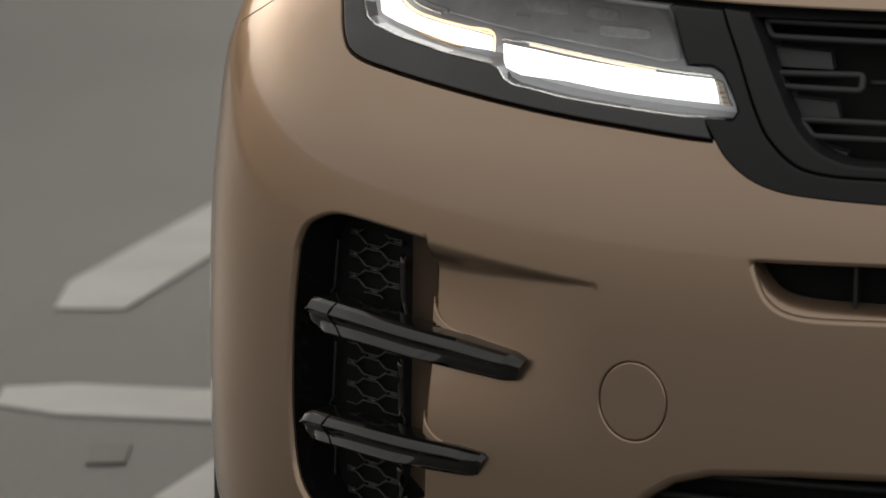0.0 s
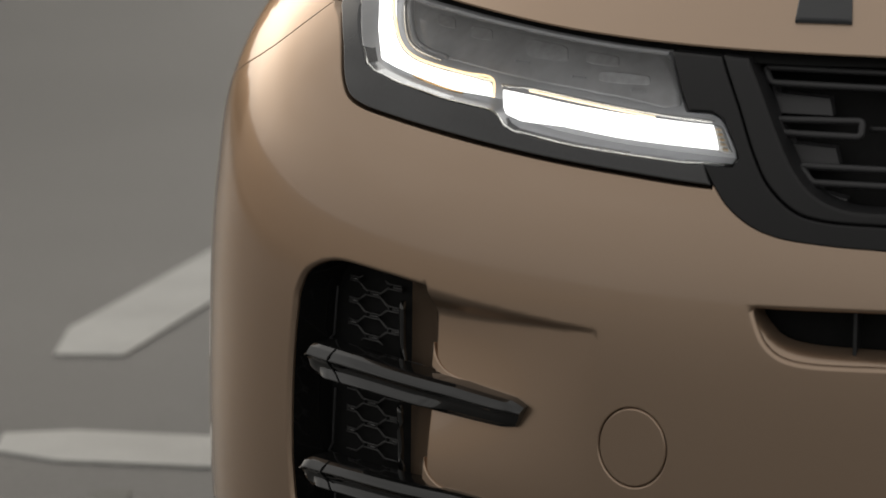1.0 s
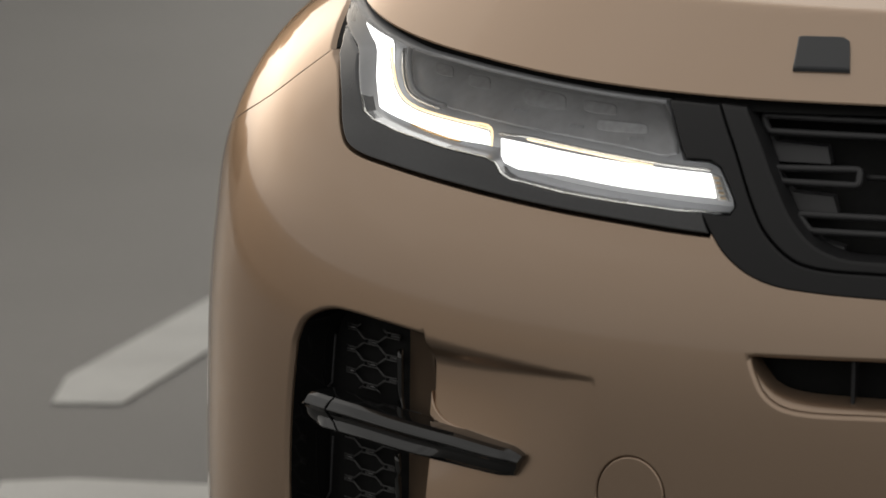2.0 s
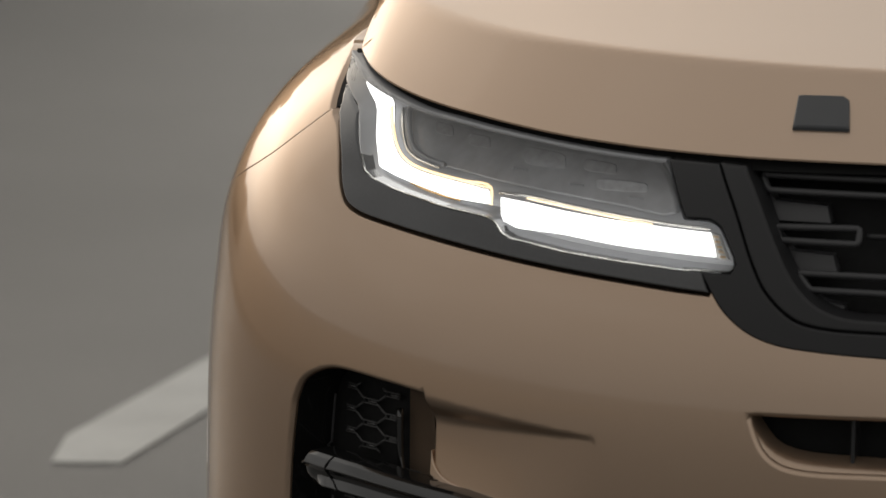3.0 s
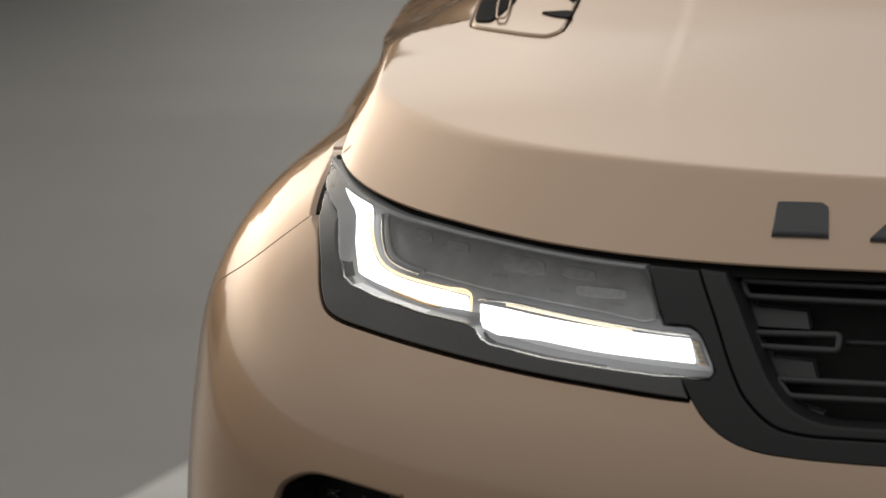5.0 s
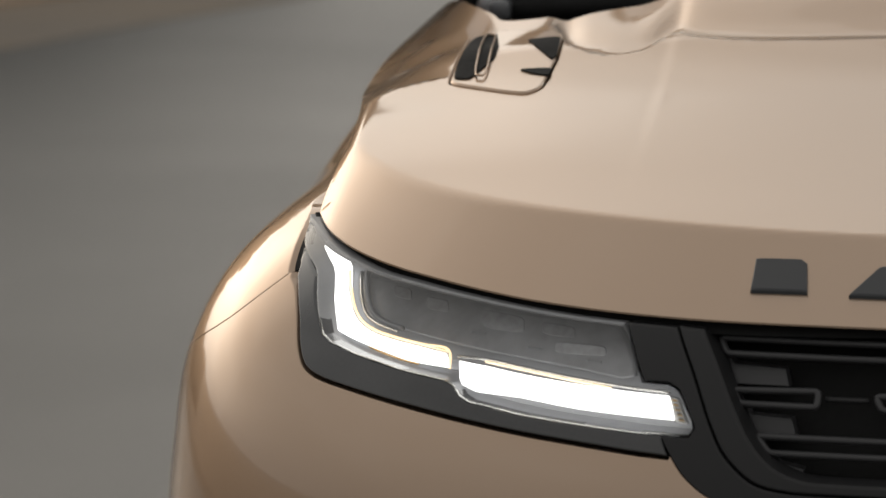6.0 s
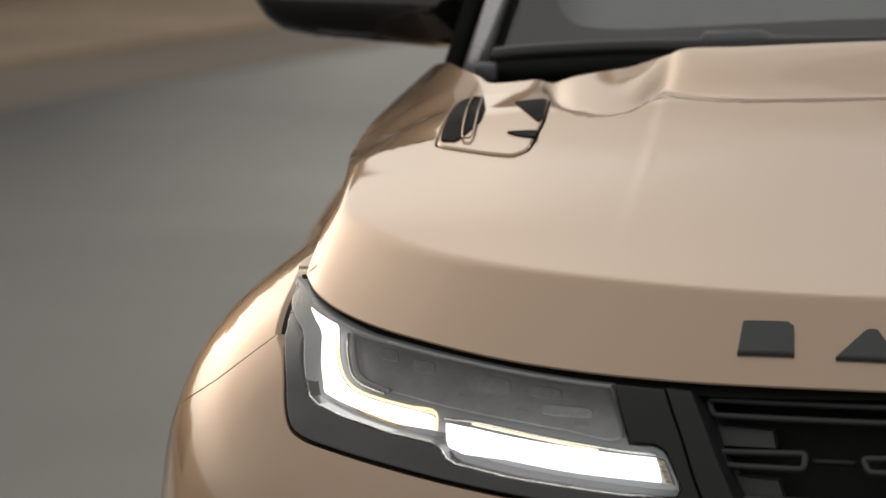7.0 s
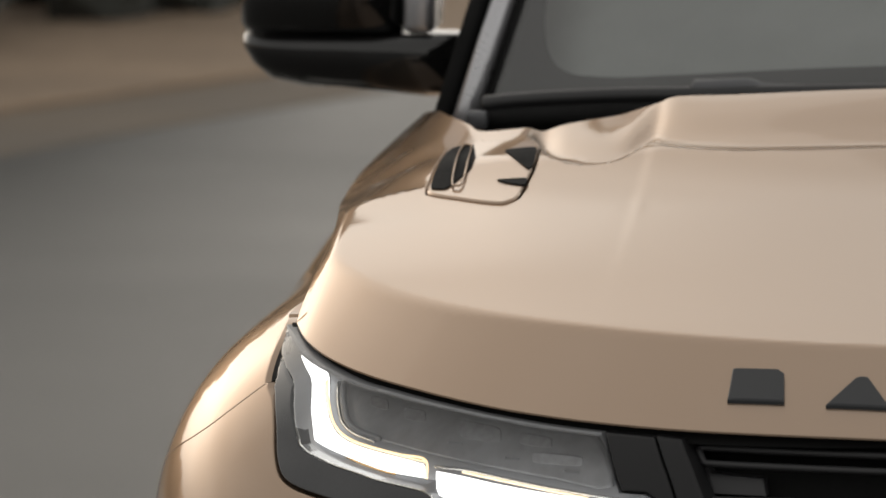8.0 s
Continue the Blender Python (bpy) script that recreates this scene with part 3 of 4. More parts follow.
def plan_panel(outer, holes, height, step=.016, edge=.008, soft=(), rim=.02, sides=(-1, 1)):
    v, f, turn = sheet(outer, holes, step, edge, soft)
    z = height(v[:, 0], v[:, 1]) - turn
    V, F, N = [], [], []
    e = .003
    nor = np.stack([-(height(v[:, 0] + e, v[:, 1]) - height(v[:, 0] - e, v[:, 1])) / (2 * e), -(height(v[:, 0], v[:, 1] + e) - height(v[:, 0], v[:, 1] - e)) / (2 * e), np.ones(len(v))], 1)
    nor /= np.linalg.norm(nor, axis=1)[:, None]
    nor[np.abs(v[:, 0]) < .004, 0] = 0
    nor[turn > 1e-5] = 0
    for side in sides:
        k = len(V)
        p = np.stack([v[:, 0] * (1 if side < 0 else -1), v[:, 1], z], 1)
        N += [(q[0] if side < 0 else -q[0], q[1], q[2]) for q in nor]
        V += [tuple(q) for q in p]
        own = [i if k and abs(v[i, 0]) < .0008 else k + i for i in range(len(v))]
        F += [tuple(own[i] for i in (t if side < 0 else t[::-1])) for t in f]
        for a, b in rim_of(f):
            if abs(v[a, 0]) < .002 and abs(v[b, 0]) < .002:
                continue
            j = len(V)
            V += [tuple(p[a]), tuple(p[b]), (p[b][0], p[b][1], p[b][2] - rim), (p[a][0], p[a][1], p[a][2] - rim)]
            N += [(0, 0, 0)] * 4
            F.append((j, j + 1, j + 2, j + 3))
    return V, F, N


hood = part("bonnet", plan_panel(half_plan, [grow(hatch_loop, .0015)], bonnet, .008, .006, (0, .0015), .0015), PAINT, car, "gold metallic bonnet with a raised middle")
hatch = part("bonnet_vent", plan_panel(hatch_loop, [], lambda x, y: bonnet(x, y) + .0025, .012, .006, (.002,), .01), PAINT, hood, "glossy flush bonnet vent panel")
liner_xy = grow(hatch_loop, .012)
part("vent_liner", plan_panel(liner_xy, [], lambda x, y: bonnet(x, y) - .012, .03, .02, (), .01), DARK, hood)


def on_bonnet(pts, lift, side=-1):
    p = np.array(pts, float)
    z = bonnet(p[:, 0], p[:, 1]) + lift
    return [(q[0] if side < 0 else -q[0], q[1], zz) for q, zz in zip(p, z)]


# on the bonnet vent: flat matt black patches each side and a slim loop
for poly in ([(-0.7301, 0.84), (-0.7337, 0.9025), (-0.7353, 1.047), (-0.7118, 1.062), (-0.6991, 0.969), (-0.6971, 0.91), (-0.7053, 0.8715), (-0.7129, 0.832)],
             [(-0.6739, 0.9915), (-0.6382, 0.9895), (-0.6342, 0.902), (-0.6369, 0.8835), (-0.6583, 0.9395)],
             [(-0.6675, 0.855), (-0.6336, 0.851), (-0.6352, 0.822), (-0.6521, 0.8355)]):
    part("hatch_patch", plan_panel(rounded(poly, 3, .25), [], lambda x, y: bonnet(x, y) + .004, .02, .008, (), .003), DARK, hatch, "flat matt black patch on the vent panel")
ring = rounded([(-0.7094, 0.836), (-0.6972, 0.8315), (-0.7097, 1.042), (-0.7228, 1.0505)], 5, .3)
part("hatch_trim", joined(*[tube(on_bonnet(loop_of(ring, .006), .0055, s), .0012, True, 6) for s in (-1, 1)]), PAINT, hatch)

# front bumper
ARCH = [(1.60 - .405 * math.cos(a), .36 + .405 * math.sin(a)) for a in np.linspace(-.15, math.pi + .15, 40)]
under = spline(UNDER, 4)
frame_out = spline(FRAME_OUT[1:], 4)
seam = spline(SEAM, 4)
bumper_outline = [(0, .30), (0, .7765)] + [tuple(q) for q in frame_out[::-1]] + [tuple(q) for q in under[::-1]] + [tuple(q) for q in seam] + [(1.25, .785), (1.33, .70)] + [q for q in ARCH if q[0] < 1.315 and q[1] > .31 and q[1] < .66][::-1] + [(1.18, .30)]
vent_loop = spline(VENT[:6], 3)
vent_loop = np.vstack([vent_loop[:-1], VENT[5:11], spline(VENT[11:] + VENT[:1], 3)[:-1]])
centre, rad = (.5297, .603), (.0304, .0335)
cap_loop = [(centre[0] + rad[0] * math.cos(a), centre[1] + rad[1] * math.sin(a)) for a in np.linspace(0, 2 * math.pi, 64, endpoint=False)]
slot_loop = [(0.0005, .7292)] + [(.3204, .7290)] + [SLOT[0]] + [tuple(q) for q in spline(SLOT[0:6], 5)[1:]] + [(0.0005, .6862)]
intake_loop = [(.0005, .5535)] + [(.3156, .5532), (.3936, .5508), (.4605, .5458), (.4925, .5364), (.5154, .5213), (.545, .48), (.55, .42), (.53, .36), (.0005, .35)]
WT, WL = np.array(WEDGE[:5])[::-1], np.array(WEDGE[4:])


def wedge_depth(s, z):
    """The step that runs from the side vent towards the middle and fades out."""
    top, low = np.interp(s, WT[:, 0], WT[:, 1]), np.interp(s, WL[:, 0], WL[:, 1])
    f = (z - low) / np.maximum(top - low, 1e-4)
    far = np.clip((s - .5622) / (.7345 - .5622), 0, 1) * (s < .80)
    body = np.where(f > 0, ease((1 - f) * 1.05), ease(1 - (low - z) / .15))
    return .016 * far ** .8 * body


bumper = part("front_bumper", skin(bumper_outline, [vent_loop, cap_loop, slot_loop, intake_loop], .0105, wedge_depth, .014, (.0008, .004, .0012, .004, .008), .005,
              lines=[WL[:-1], WT[:-1]], spots=[((.57, .736, .684, .716), .0022)]), PAINT, car, "gold metallic front bumper with side vents")
cap = part("tow_eye_cover", skin([(centre[0] + (rad[0] - .0008) * math.cos(a), centre[1] + (rad[1] - .0008) * math.sin(a)) for a in np.linspace(0, 2 * math.pi, 64, endpoint=False)], (), .01, .0002, .008, .0012, .004), PAINT, bumper, "round gold tow eye cover")
part("bumper_liner", skin([(0, .32), (0, .94), (.45, .94), (.8, .90), (1.1, .82), (1.2, .70), (1.12, .32)], (), .04, .09, 0, 0, .03), DARK, bumper)

# bumper slot: its dark grating with dividers
part("slot_floor", skin([(.0005, .732), (.436, .732), (.43, .68), (.0005, .68)], (), .02, .035, 0, 0, .02), DARK, bumper)
for s0 in (.345, .265, .185, .105, .025):
    part("slot_divider", skin([(s0, .726), (s0 + .003, .726), (s0 + .003, .692), (s0, .692)], (), .02, .012, .02, 0, .01), SATIN, bumper)
lip_in = [tuple(q) for q in spline(SLOT[0:6], 5)] + [(.0005, .6862)]
lip_to = [tuple(q) for q in spline(SLOT_IN, 5)]


lo = along(lip_in, 50)
hi_line = along(lip_to + [(.0005, .6965)], 50)
rows = []
for k in range(6):
    u = k / 5
    q = lo * (1 - u) + hi_line * u
    rows.append((q, .004 + .016 * u ** 1.4))
shape = loft([shell(q[:, 0], q[:, 1], d) for q, d in rows])
part("slot_lip", joined(shape, mirrored(shape)), PAINT, bumper, "turned-in lower lip of the slot")
part("intake_grille", skin([(.0005, .56), (.56, .56), (.56, .34), (.0005, .34)], (), .03, .05, 0, 0, .03), DARK, bumper)
for zz in (.54, .52, .50, .48, .46, .44, .42):
    q = shell(np.linspace(-.53, .53, 60), np.full(60, zz), .03)
    part("intake_bar", tube(q, .004, False, 6), SATIN, bumper)

# side vents
inner = []
for s, z in vent_loop:
    right = ease((.752 - s) / .012)
    inner.append((s + .058 * right - .001, z))
inner = np.array(inner)
rows = [(vent_loop, .006), (vent_loop * .75 + inner * .25, .018), (inner, .046)]
walls = [shell(q[:, 0], q[:, 1], d + wedge_depth(q[:, 0] * 0 + np.minimum(q[:, 0], .7345), q[:, 1]) * (q[:, 0] < .80) * (d < .04)) for q, d in rows]
tan = [i for i, q in enumerate(vent_loop) if q[0] < .752]
black = [i for i in range(len(vent_loop)) if i not in tan[1:-1]]
black = black[black.index(tan[-1]):] + black[:black.index(tan[-1])]
for name, idx, mat, lab in (("vent_wall", tan, PAINT, "gold inner wall of the side vent"), ("vent_surround", black, BLACK, "gloss black surround of the side vent")):
    shape = loft([[w[i] for i in idx] for w in walls])
    part(name, joined(shape, mirrored(shape)), mat, bumper, lab)
part("vent_back", skin(inner, (), .03, .046, 0, 0, .012), DARK, bumper)


def comb(s0, s1, z0, z1, depth, w=.060, h=.0192, s_mid=.8357, z_mid=.6568):
    """Stretched honeycomb of fine wires, with small ties between the cells, cut off at the edges of its window."""
    shapes = []
    ring = [(-.35, .08), (-.19, .39), (.19, .39), (.35, .06), (.35, -.06), (.19, -.39), (-.19, -.39), (-.35, -.08)]
    j0, j1 = int((z0 - z_mid) / h * 2) - 2, int((z1 - z_mid) / h * 2) + 3
    for j in range(j0, j1):
        for i in range(-2, 3):
            cs, cz = s_mid + (i + .5 * (j % 2)) * w, z_mid + j * h / 2
            p = loop_of([(cs + a * w, cz + b * h) for a, b in ring], .004)
            ok = [s0 <= q[0] <= s1 and z0 <= q[1] <= z1 for q in p]
            if not any(ok):
                continue
            first = 0 if all(ok) else ok.index(False)
            p, ok = np.roll(p, -first, 0), ok[first:] + ok[:first]
            cur = []
            for q, k in zip(list(p) + [p[0]], ok + [ok[0] if all(ok) else False]):
                if k:
                    cur.append(q)
                elif len(cur) > 1:
                    shapes.append(tube(shell([q[0] for q in cur], [q[1] for q in cur], depth), .0007, False, 5))
                    cur = []
                else:
                    cur = []
            if len(cur) > 1:
                shapes.append(tube(shell([q[0] for q in cur], [q[1] for q in cur], depth), .0007, False, 5))
            t = cz + h * .5
            if s0 < cs - .008 and cs + .004 < s1 and z0 < t < z1:
                shapes.append(tube(shell([cs - .008, cs + .003], [t, t], depth), .0013, False, 6))
    a = joined(*shapes)
    return joined(a, mirrored(a))


for z0, z1 in ((.642, .700), (.541, .604), (.452, .512)):
    part("vent_mesh", comb(.797, .872, z0, z1, .040), WIRE, bumper, "dark honeycomb vent mesh")


def vent_bar(line, depth, r, mat):
    q = loop_of(line, .008, False)
    t = tube(shell(q[:, 0], q[:, 1], depth), r, False, 6)
    part("mesh_frame", joined(t, mirrored(t)), mat, bumper)


for top, low, end in ((.6844, .6413, .6364), (.5938, .5435, .5353), (.500, .452, .446)):
    vent_bar([(.888, top), (.8915, low), (.898, end)], .040, .0010, GRAPHITE)
    vent_bar([(.898, end), (.842, end - .0005), (.7685, end - .003)], .040, .0007, GRAPHITE)
    vent_bar([(.7935, top + .002), (.791, low), (.7866, end - .010)], .037, .0032, BLACK)
vent_bar([(.9285, .680), (.9300, .645)], .030, .0008, GRAPHITE)
vent_bar([(.9320, .612), (.9300, .56)], .030, .0008, GRAPHITE)


def fin_section(t):
    """Across a fin at t of its length: from its top edge to its lower edge, and how far it stands out."""
    low = ease((t - .05) / .08) * (1 - ease((t - .58) / .16))
    return [(.0, .016), (.01, .001), (.03, -.004), (.10, -.0078), (.20, -.0105), (.28, -.0122), (.31, -.0124), (.34, -.0118), (.40, -.0092), (.48, -.0074), (.56, -.0066), (.60, -.0066),
            (.64, -.0064 - .0012 * low), (.77, -.0056 - .0054 * low), (.81, -.0050 - .0068 * low), (.84, -.0040 - .0074 * low), (.95, -.0020 - .002 * low), (1.0, .004), (.9, .016)]


def blade(pts, k):
    """A gloss black fin: k points along its top edge, the rest along its lower edge back."""
    up, dn = along(pts[:k], 41), along((pts[k:] + pts[:1])[::-1][1:], 41)
    rows = []
    for i in range(40):
        t = i / 39
        root, tip = max(0, 1 - t / .035), max(0, (t - .90) / .10)
        row = []
        for f, d in fin_section(t):
            f2 = .5 + (f - .5) * (1 - .12 * tip ** 3 - .16 * root ** 3)
            q = up[i] * (1 - f2) + dn[i] * f2
            row.append(shell(q[0], q[1], d * (1 - .5 * tip ** 2) + .002 * root ** 2))
        rows.append(row)
    return loft(rows, True)


CROOK_A = [(.7337, .6631), (.729, .6517), (.7177, .6427), (.6838, .6356), (.7086, .6340), (.7269, .6403), (.7331, .6428)]
CROOK_B = [(.7321, .5668), (.7277, .5558), (.716, .5464), (.6921, .5415), (.7099, .540), (.7251, .5443), (.7319, .5481)]
for pts, k, crook in ((BLADE_A[:7] + BLADE_A[8:], 7, CROOK_A), (BLADE_B, 7, CROOK_B)):
    b = blade(pts, k)
    fin = part("vent_blade", joined(b, mirrored(b)), BLACK, bumper, "gloss black fin across the side vent", sharp=18)
    up, dn = along(pts[1:k], 26), along((pts[k:] + pts[:1])[::-1][1:], 26)
    joint = []
    for u, f in ((3, .03), (3, .12), (3, .28), (3, .5), (4, .66), (5, .8), (6, .93)):
        fs, ds = zip(*fin_section(u / 25)[1:-1])
        joint.append(shell(*(up[u] * (1 - f) + dn[u] * f), np.interp(f, fs, ds) - .0004))
    joint = tube(spline(joint, 4), .0007, False, 6)
    part("fin_joint", joined(joint, mirrored(joint)), DARK, fin, "fine joint near the root of the fin")
    foot = spline(crook[:4], 4)
    part("fin_foot", skin([tuple(q) for q in foot] + crook[4:], (), .02, lambda s, z: wedge_depth(s, z) - .002, .004, .001, .003), PAINT, fin, "gold web where the fin meets the bumper")

# front wing with the wheel arch
rear_seam = 2.03
wing_top = [tuple(q) for q in spline(WING_TOP, 4)]
gap = [(a + .0003, b + .0002) for a, b in seam[::-1]]
wing_outline = [(1.332, .703), (1.252, .787)] + gap + wing_top + [(rear_seam, .30)] + [q for q in ARCH if q[0] > 1.315 and q[1] > .31][::-1]
part("front_wing", skin(wing_outline, (), .008, 0, .012, .0008, .006), PAINT, car, "gold metallic front wing")
part("wing_liner", skin([(.96, .93), (1.05, .945), (1.3, .955), (2.0, .99), (2.0, .80), (1.3, .78), (1.0, .88)], (), .05, .014, 0, 0, .03), DARK, car)
side_line = spline([tuple(shell(*LIP[-1]))] + SIDE_EDGE, 6)
wing_line = along([q for q in wing_top if q[0] > 1.135], 60)
wing_line = shell(wing_line[:, 0], wing_line[:, 1], .004)
edge_at = np.stack([np.interp(wing_line[:, 1], side_line[:, 1], side_line[:, k]) for k in range(3)], 1)
gutter = loft([wing_line + (0, 0, -.003), wing_line * .75 + edge_at * .25 + (0, 0, -.012), wing_line * .3 + edge_at * .7 + (.003, 0, -.012), edge_at + (.008, 0, -.004)])
part("bonnet_gutter", joined(gutter, mirrored(gutter)), SATIN, car, "black gutter between bonnet and wing")
part("corner_trim", skin([tuple(q) for q in SLIVER], (), .01, .006, .004, 0, .004), DARK, car)

# the rest of the body, behind what is seen from the front
REAR_ARCH = [(q[0] + 2.69, q[1]) for q in ARCH if q[1] > .31]
total = float(ALONG[-1])
part("rear_body", skin([(rear_seam + .004, .30), (rear_seam + .004, 1.028), (2.6, 1.045), (total - .001, 1.05), (total - .001, .32), (REAR_ARCH[-1][0] + .01, .30)] + REAR_ARCH[::-1] + [(REAR_ARCH[0][0] - .01, .30)], (), .03, 0, .01, 0, .02), PAINT, car, "gold metallic doors and rear body")
for yy in (1.42, 2.42, 3.30):
    s0 = float(np.interp(yy, LINE[: len(LINE) // 2, 1], ALONG[: len(LINE) // 2]))
    part("door_seam", skin([(s0, .34), (s0 + .005, .34), (s0 + .005, 1.0), (s0, 1.0)], (), .03, -.0006, 0, 0, .03), DARK, car)

# gap under the bonnet's front edge
brow_line = spline(BROW[::-1], 4)
lip_line = spline(FRONT, 5)
gap_poly = [(0, .9205), (.17, .920)] + [tuple(q + (0, -.005)) for q in brow_line] + [tuple(q + (0, .004)) for q in lip_line[::-1]]
part("bonnet_gap", skin(gap_poly, (), .02, .014, 0, 0, .006), DARK, car)

# headlights
lens_loop = spline(LENS[:11], 3)
lens_loop = [tuple(q) for q in lens_loop] + LENS[11:14] + [tuple(q) for q in spline(LENS[14:20], 3)] + [tuple(q) for q in spline(LENS[20:], 3)]
lamp = part("headlight", skin(lens_loop, (), .02, .040, 0, 0, .006), BEZEL, car, "lit led headlight with a smoky grey housing")
wall = np.array(lens_loop)
shape = loft([[*shell(wall[:, 0], wall[:, 1], d), shell(wall[0, 0], wall[0, 1], d)] for d in (.002, .02, .040)])
part("lamp_wall", joined(shape, mirrored(shape)), BEZEL, lamp)
cover = part("lens_cover", skin(lens_loop, (), .012, .0, .003, .0025, .005), LENS_CLEAR, lamp, "clear lens cover")
cover.visible_shadow = TWIN[cover].visible_shadow = False
part("lens_rim", joined(*[tube(shell(np.array(l)[:, 0], np.array(l)[:, 1], .003, sd), .0008, False, 6) for sd in (-1, 1) for l in (LENS[18:31],)]), CHROME, lamp, "bright thin edge of the lens")


def ribbon(pts, k):
    return [tuple(q) for q in spline(pts[:k], 3)] + [tuple(q) for q in spline(pts[k:], 3)]


corner_loop, bar_loop = ribbon(CORNER_LAMP, 11), ribbon(BAR_LAMP, 6)
part("daytime_lamp", skin(corner_loop, (), .02, .020, .0015, .0005, .004), LAMP, lamp, "white glowing corner light guide")
part("daytime_lamp", skin(bar_loop, (), .02, .012, .0015, .0005, .004), LAMP, lamp, "white glowing bar light guide")


def lamp_strip(name, pts, depth, r, mat, label="", shift=0.0, flat=1.0):
    q = spline(pts, 5) + (-.6 * shift, .45 * shift)
    part(name, joined(*[tube(shell(q[:, 0], q[:, 1], depth, sd), r, False, 6, flat) for sd in (-1, 1)]), mat, lamp, label)


# the warm edge lines glow to imitate the soft bloom of the light guides
lamp_strip("lamp_trim", LAMP_INNER, .019, .0011, WARM, "warm bloom at the edge of the light guide, added as a glowing line")
lamp_strip("lamp_trim", LAMP_INNER[:8], .021, .0016, CHROME, "bright reflector edge", -.0035)
lamp_strip("lamp_trim", LAMP_INNER[3:8], .0195, .0007, WARM, "fine warm line of the light guide", -.0016)
lamp_strip("lamp_trim", [(.6642, .8789), (.6263, .8759), (.5799, .872), (.5355, .8683)], .010, .0009, WARM, "warm bloom at the edge of the light guide, added as a glowing line")
lamp_strip("lamp_trim", [(.697, .8800), (.6642, .8800), (.6263, .8771), (.5799, .8733), (.5155, .8690), (.4823, .8678)], .013, .0014, CHROME, "bright reflector edge")
lamp_strip("lamp_step", LAMP_STEP, .024, .0016, CHROME)
lamp_strip("lamp_step", LAMP_STEP, .027, .0024, BEZEL, "", .0045)
lamp_strip("lamp_trim", [(.8165, .8749), (.7936, .8713), (.7666, .8685), (.7486, .8675)], .026, .0009, AMBER, "amber reflector strip")
part("lamp_end", skin([(.4796, .8655), (.4721, .8639), (.4609, .8456), (.472, .8462)], (), .006, .008, .004, .0008, .003), CHROME, lamp, "faceted bright end of the light guide")
for k in range(10):
    u = (k + .5) / 10
    q = [(.4757 - .0112 * u + a, .8644 - .0185 * u + b) for a, b in ((.0028, .0004), (-.002, .0003), (-.0028, -.0005), (.002, -.0004))]
    part("lamp_facet", skin(q, (), .006, .0065 - .0008 * (k % 2), .002, .0003, .003), CHROME if k % 2 else AMBER, lamp)
proj_loop = [tuple(q) for q in spline(PROJECTOR, 3, True)]
proj = part("projector_panel", skin(proj_loop, (), .012, .033, .006, .002, .006), SMOKE, lamp, "smoky grey projector panel")
for box in ([(.8328, .922), (.8061, .9208), (.7971, .9127), (.8224, .9136)], [(.78, .9173), (.7507, .9166), (.7428, .9076), (.7713, .9083)],
            [(.7053, .9136), (.6542, .9109), (.647, .8985), (.6957, .9)], [(.6328, .909), (.5965, .9071), (.5927, .8989), (.6279, .8999)],
            [(.6121, .8958), (.5593, .8951), (.5567, .8876), (.6083, .887)]):
    zc = np.mean([q[1] for q in box])
    part("projector_lens", skin(rounded(box, 4, .25), (), .006, lambda s, z: .0322 - .12 * (z - zc), .0008, .0005, .004), PROJ_LENS, proj, "faint rectangular projector lens")
for s0, s1, z in ((.7066, .6882, .8958), (.6387, .6221, .889), (.5744, .5585, .883)):
    for k in range(5):
        a = s0 + (s1 - s0) * k / 5
        part("projector_mark", skin([(a, z + .0008), (a - .0022, z + .0008), (a - .0022, z - .0008), (a, z - .0008)], (), .006, .0315, .001, 0, .003), BEZEL, proj)
surround_loop = [tuple(q) for q in spline(SURROUND[:13], 4)] + [SURROUND[13]] + LENS[19:34] + [(1.0062, .9398), (.9704, .9275), (.9552, .9188)]
part("headlight_surround", skin(surround_loop, (), .01, .001, .012, .002, .004), TRIM, lamp, "gloss dark grey trim under the headlight")
brow_poly = [tuple(q + (0, -.0040)) for q in spline(BROW[:11], 3)] + [tuple(q + (0, .0006)) for q in spline(LENS[:11], 3)[::-1]]
part("headlight_brow", skin(brow_poly, (), .01, .001, .01, .001, .004), BEZEL, lamp, "grey rim over the headlight")

# grille
g_out, g_seam, g_in = spline(FRAME_OUT, 4), spline(SEAM_IN, 4), spline(FRAME_IN, 4)
filler = [(.532, .9185)] + [(.5235, .9070), (.5100, .8868), (.5030, .8770), (.4805, .8770), (.4700, .8722), (.4612, .8600), (.4520, .8440), (.4565, .8365), (.4805, .8362)] + [tuple(q) for q in g_out] + [(0, .7782), (0, .797)] + [tuple(q + (.0005, -.0005)) for q in g_seam[::-1]]
grille = part("grille_surround", skin(filler, (), .012, .001, .012, .0015, .005), SATIN, car, "satin black grille surround")
ring_in = [tuple(q + (-.0006, .0006)) for q in g_seam] + [(0, .7977), (0, .8066)] + [tuple(q) for q in g_in[::-1]]
part("grille_inner_frame", skin(ring_in, (), .012, .002, .03, .0025, .005), SATIN, grille)
part("grille_back", skin([(0, .925), (.475, .925), (.455, .87), (.42, .81), (.37, .79), (0, .79)], (), .03, .065, 0, 0, .02), DARK, grille)


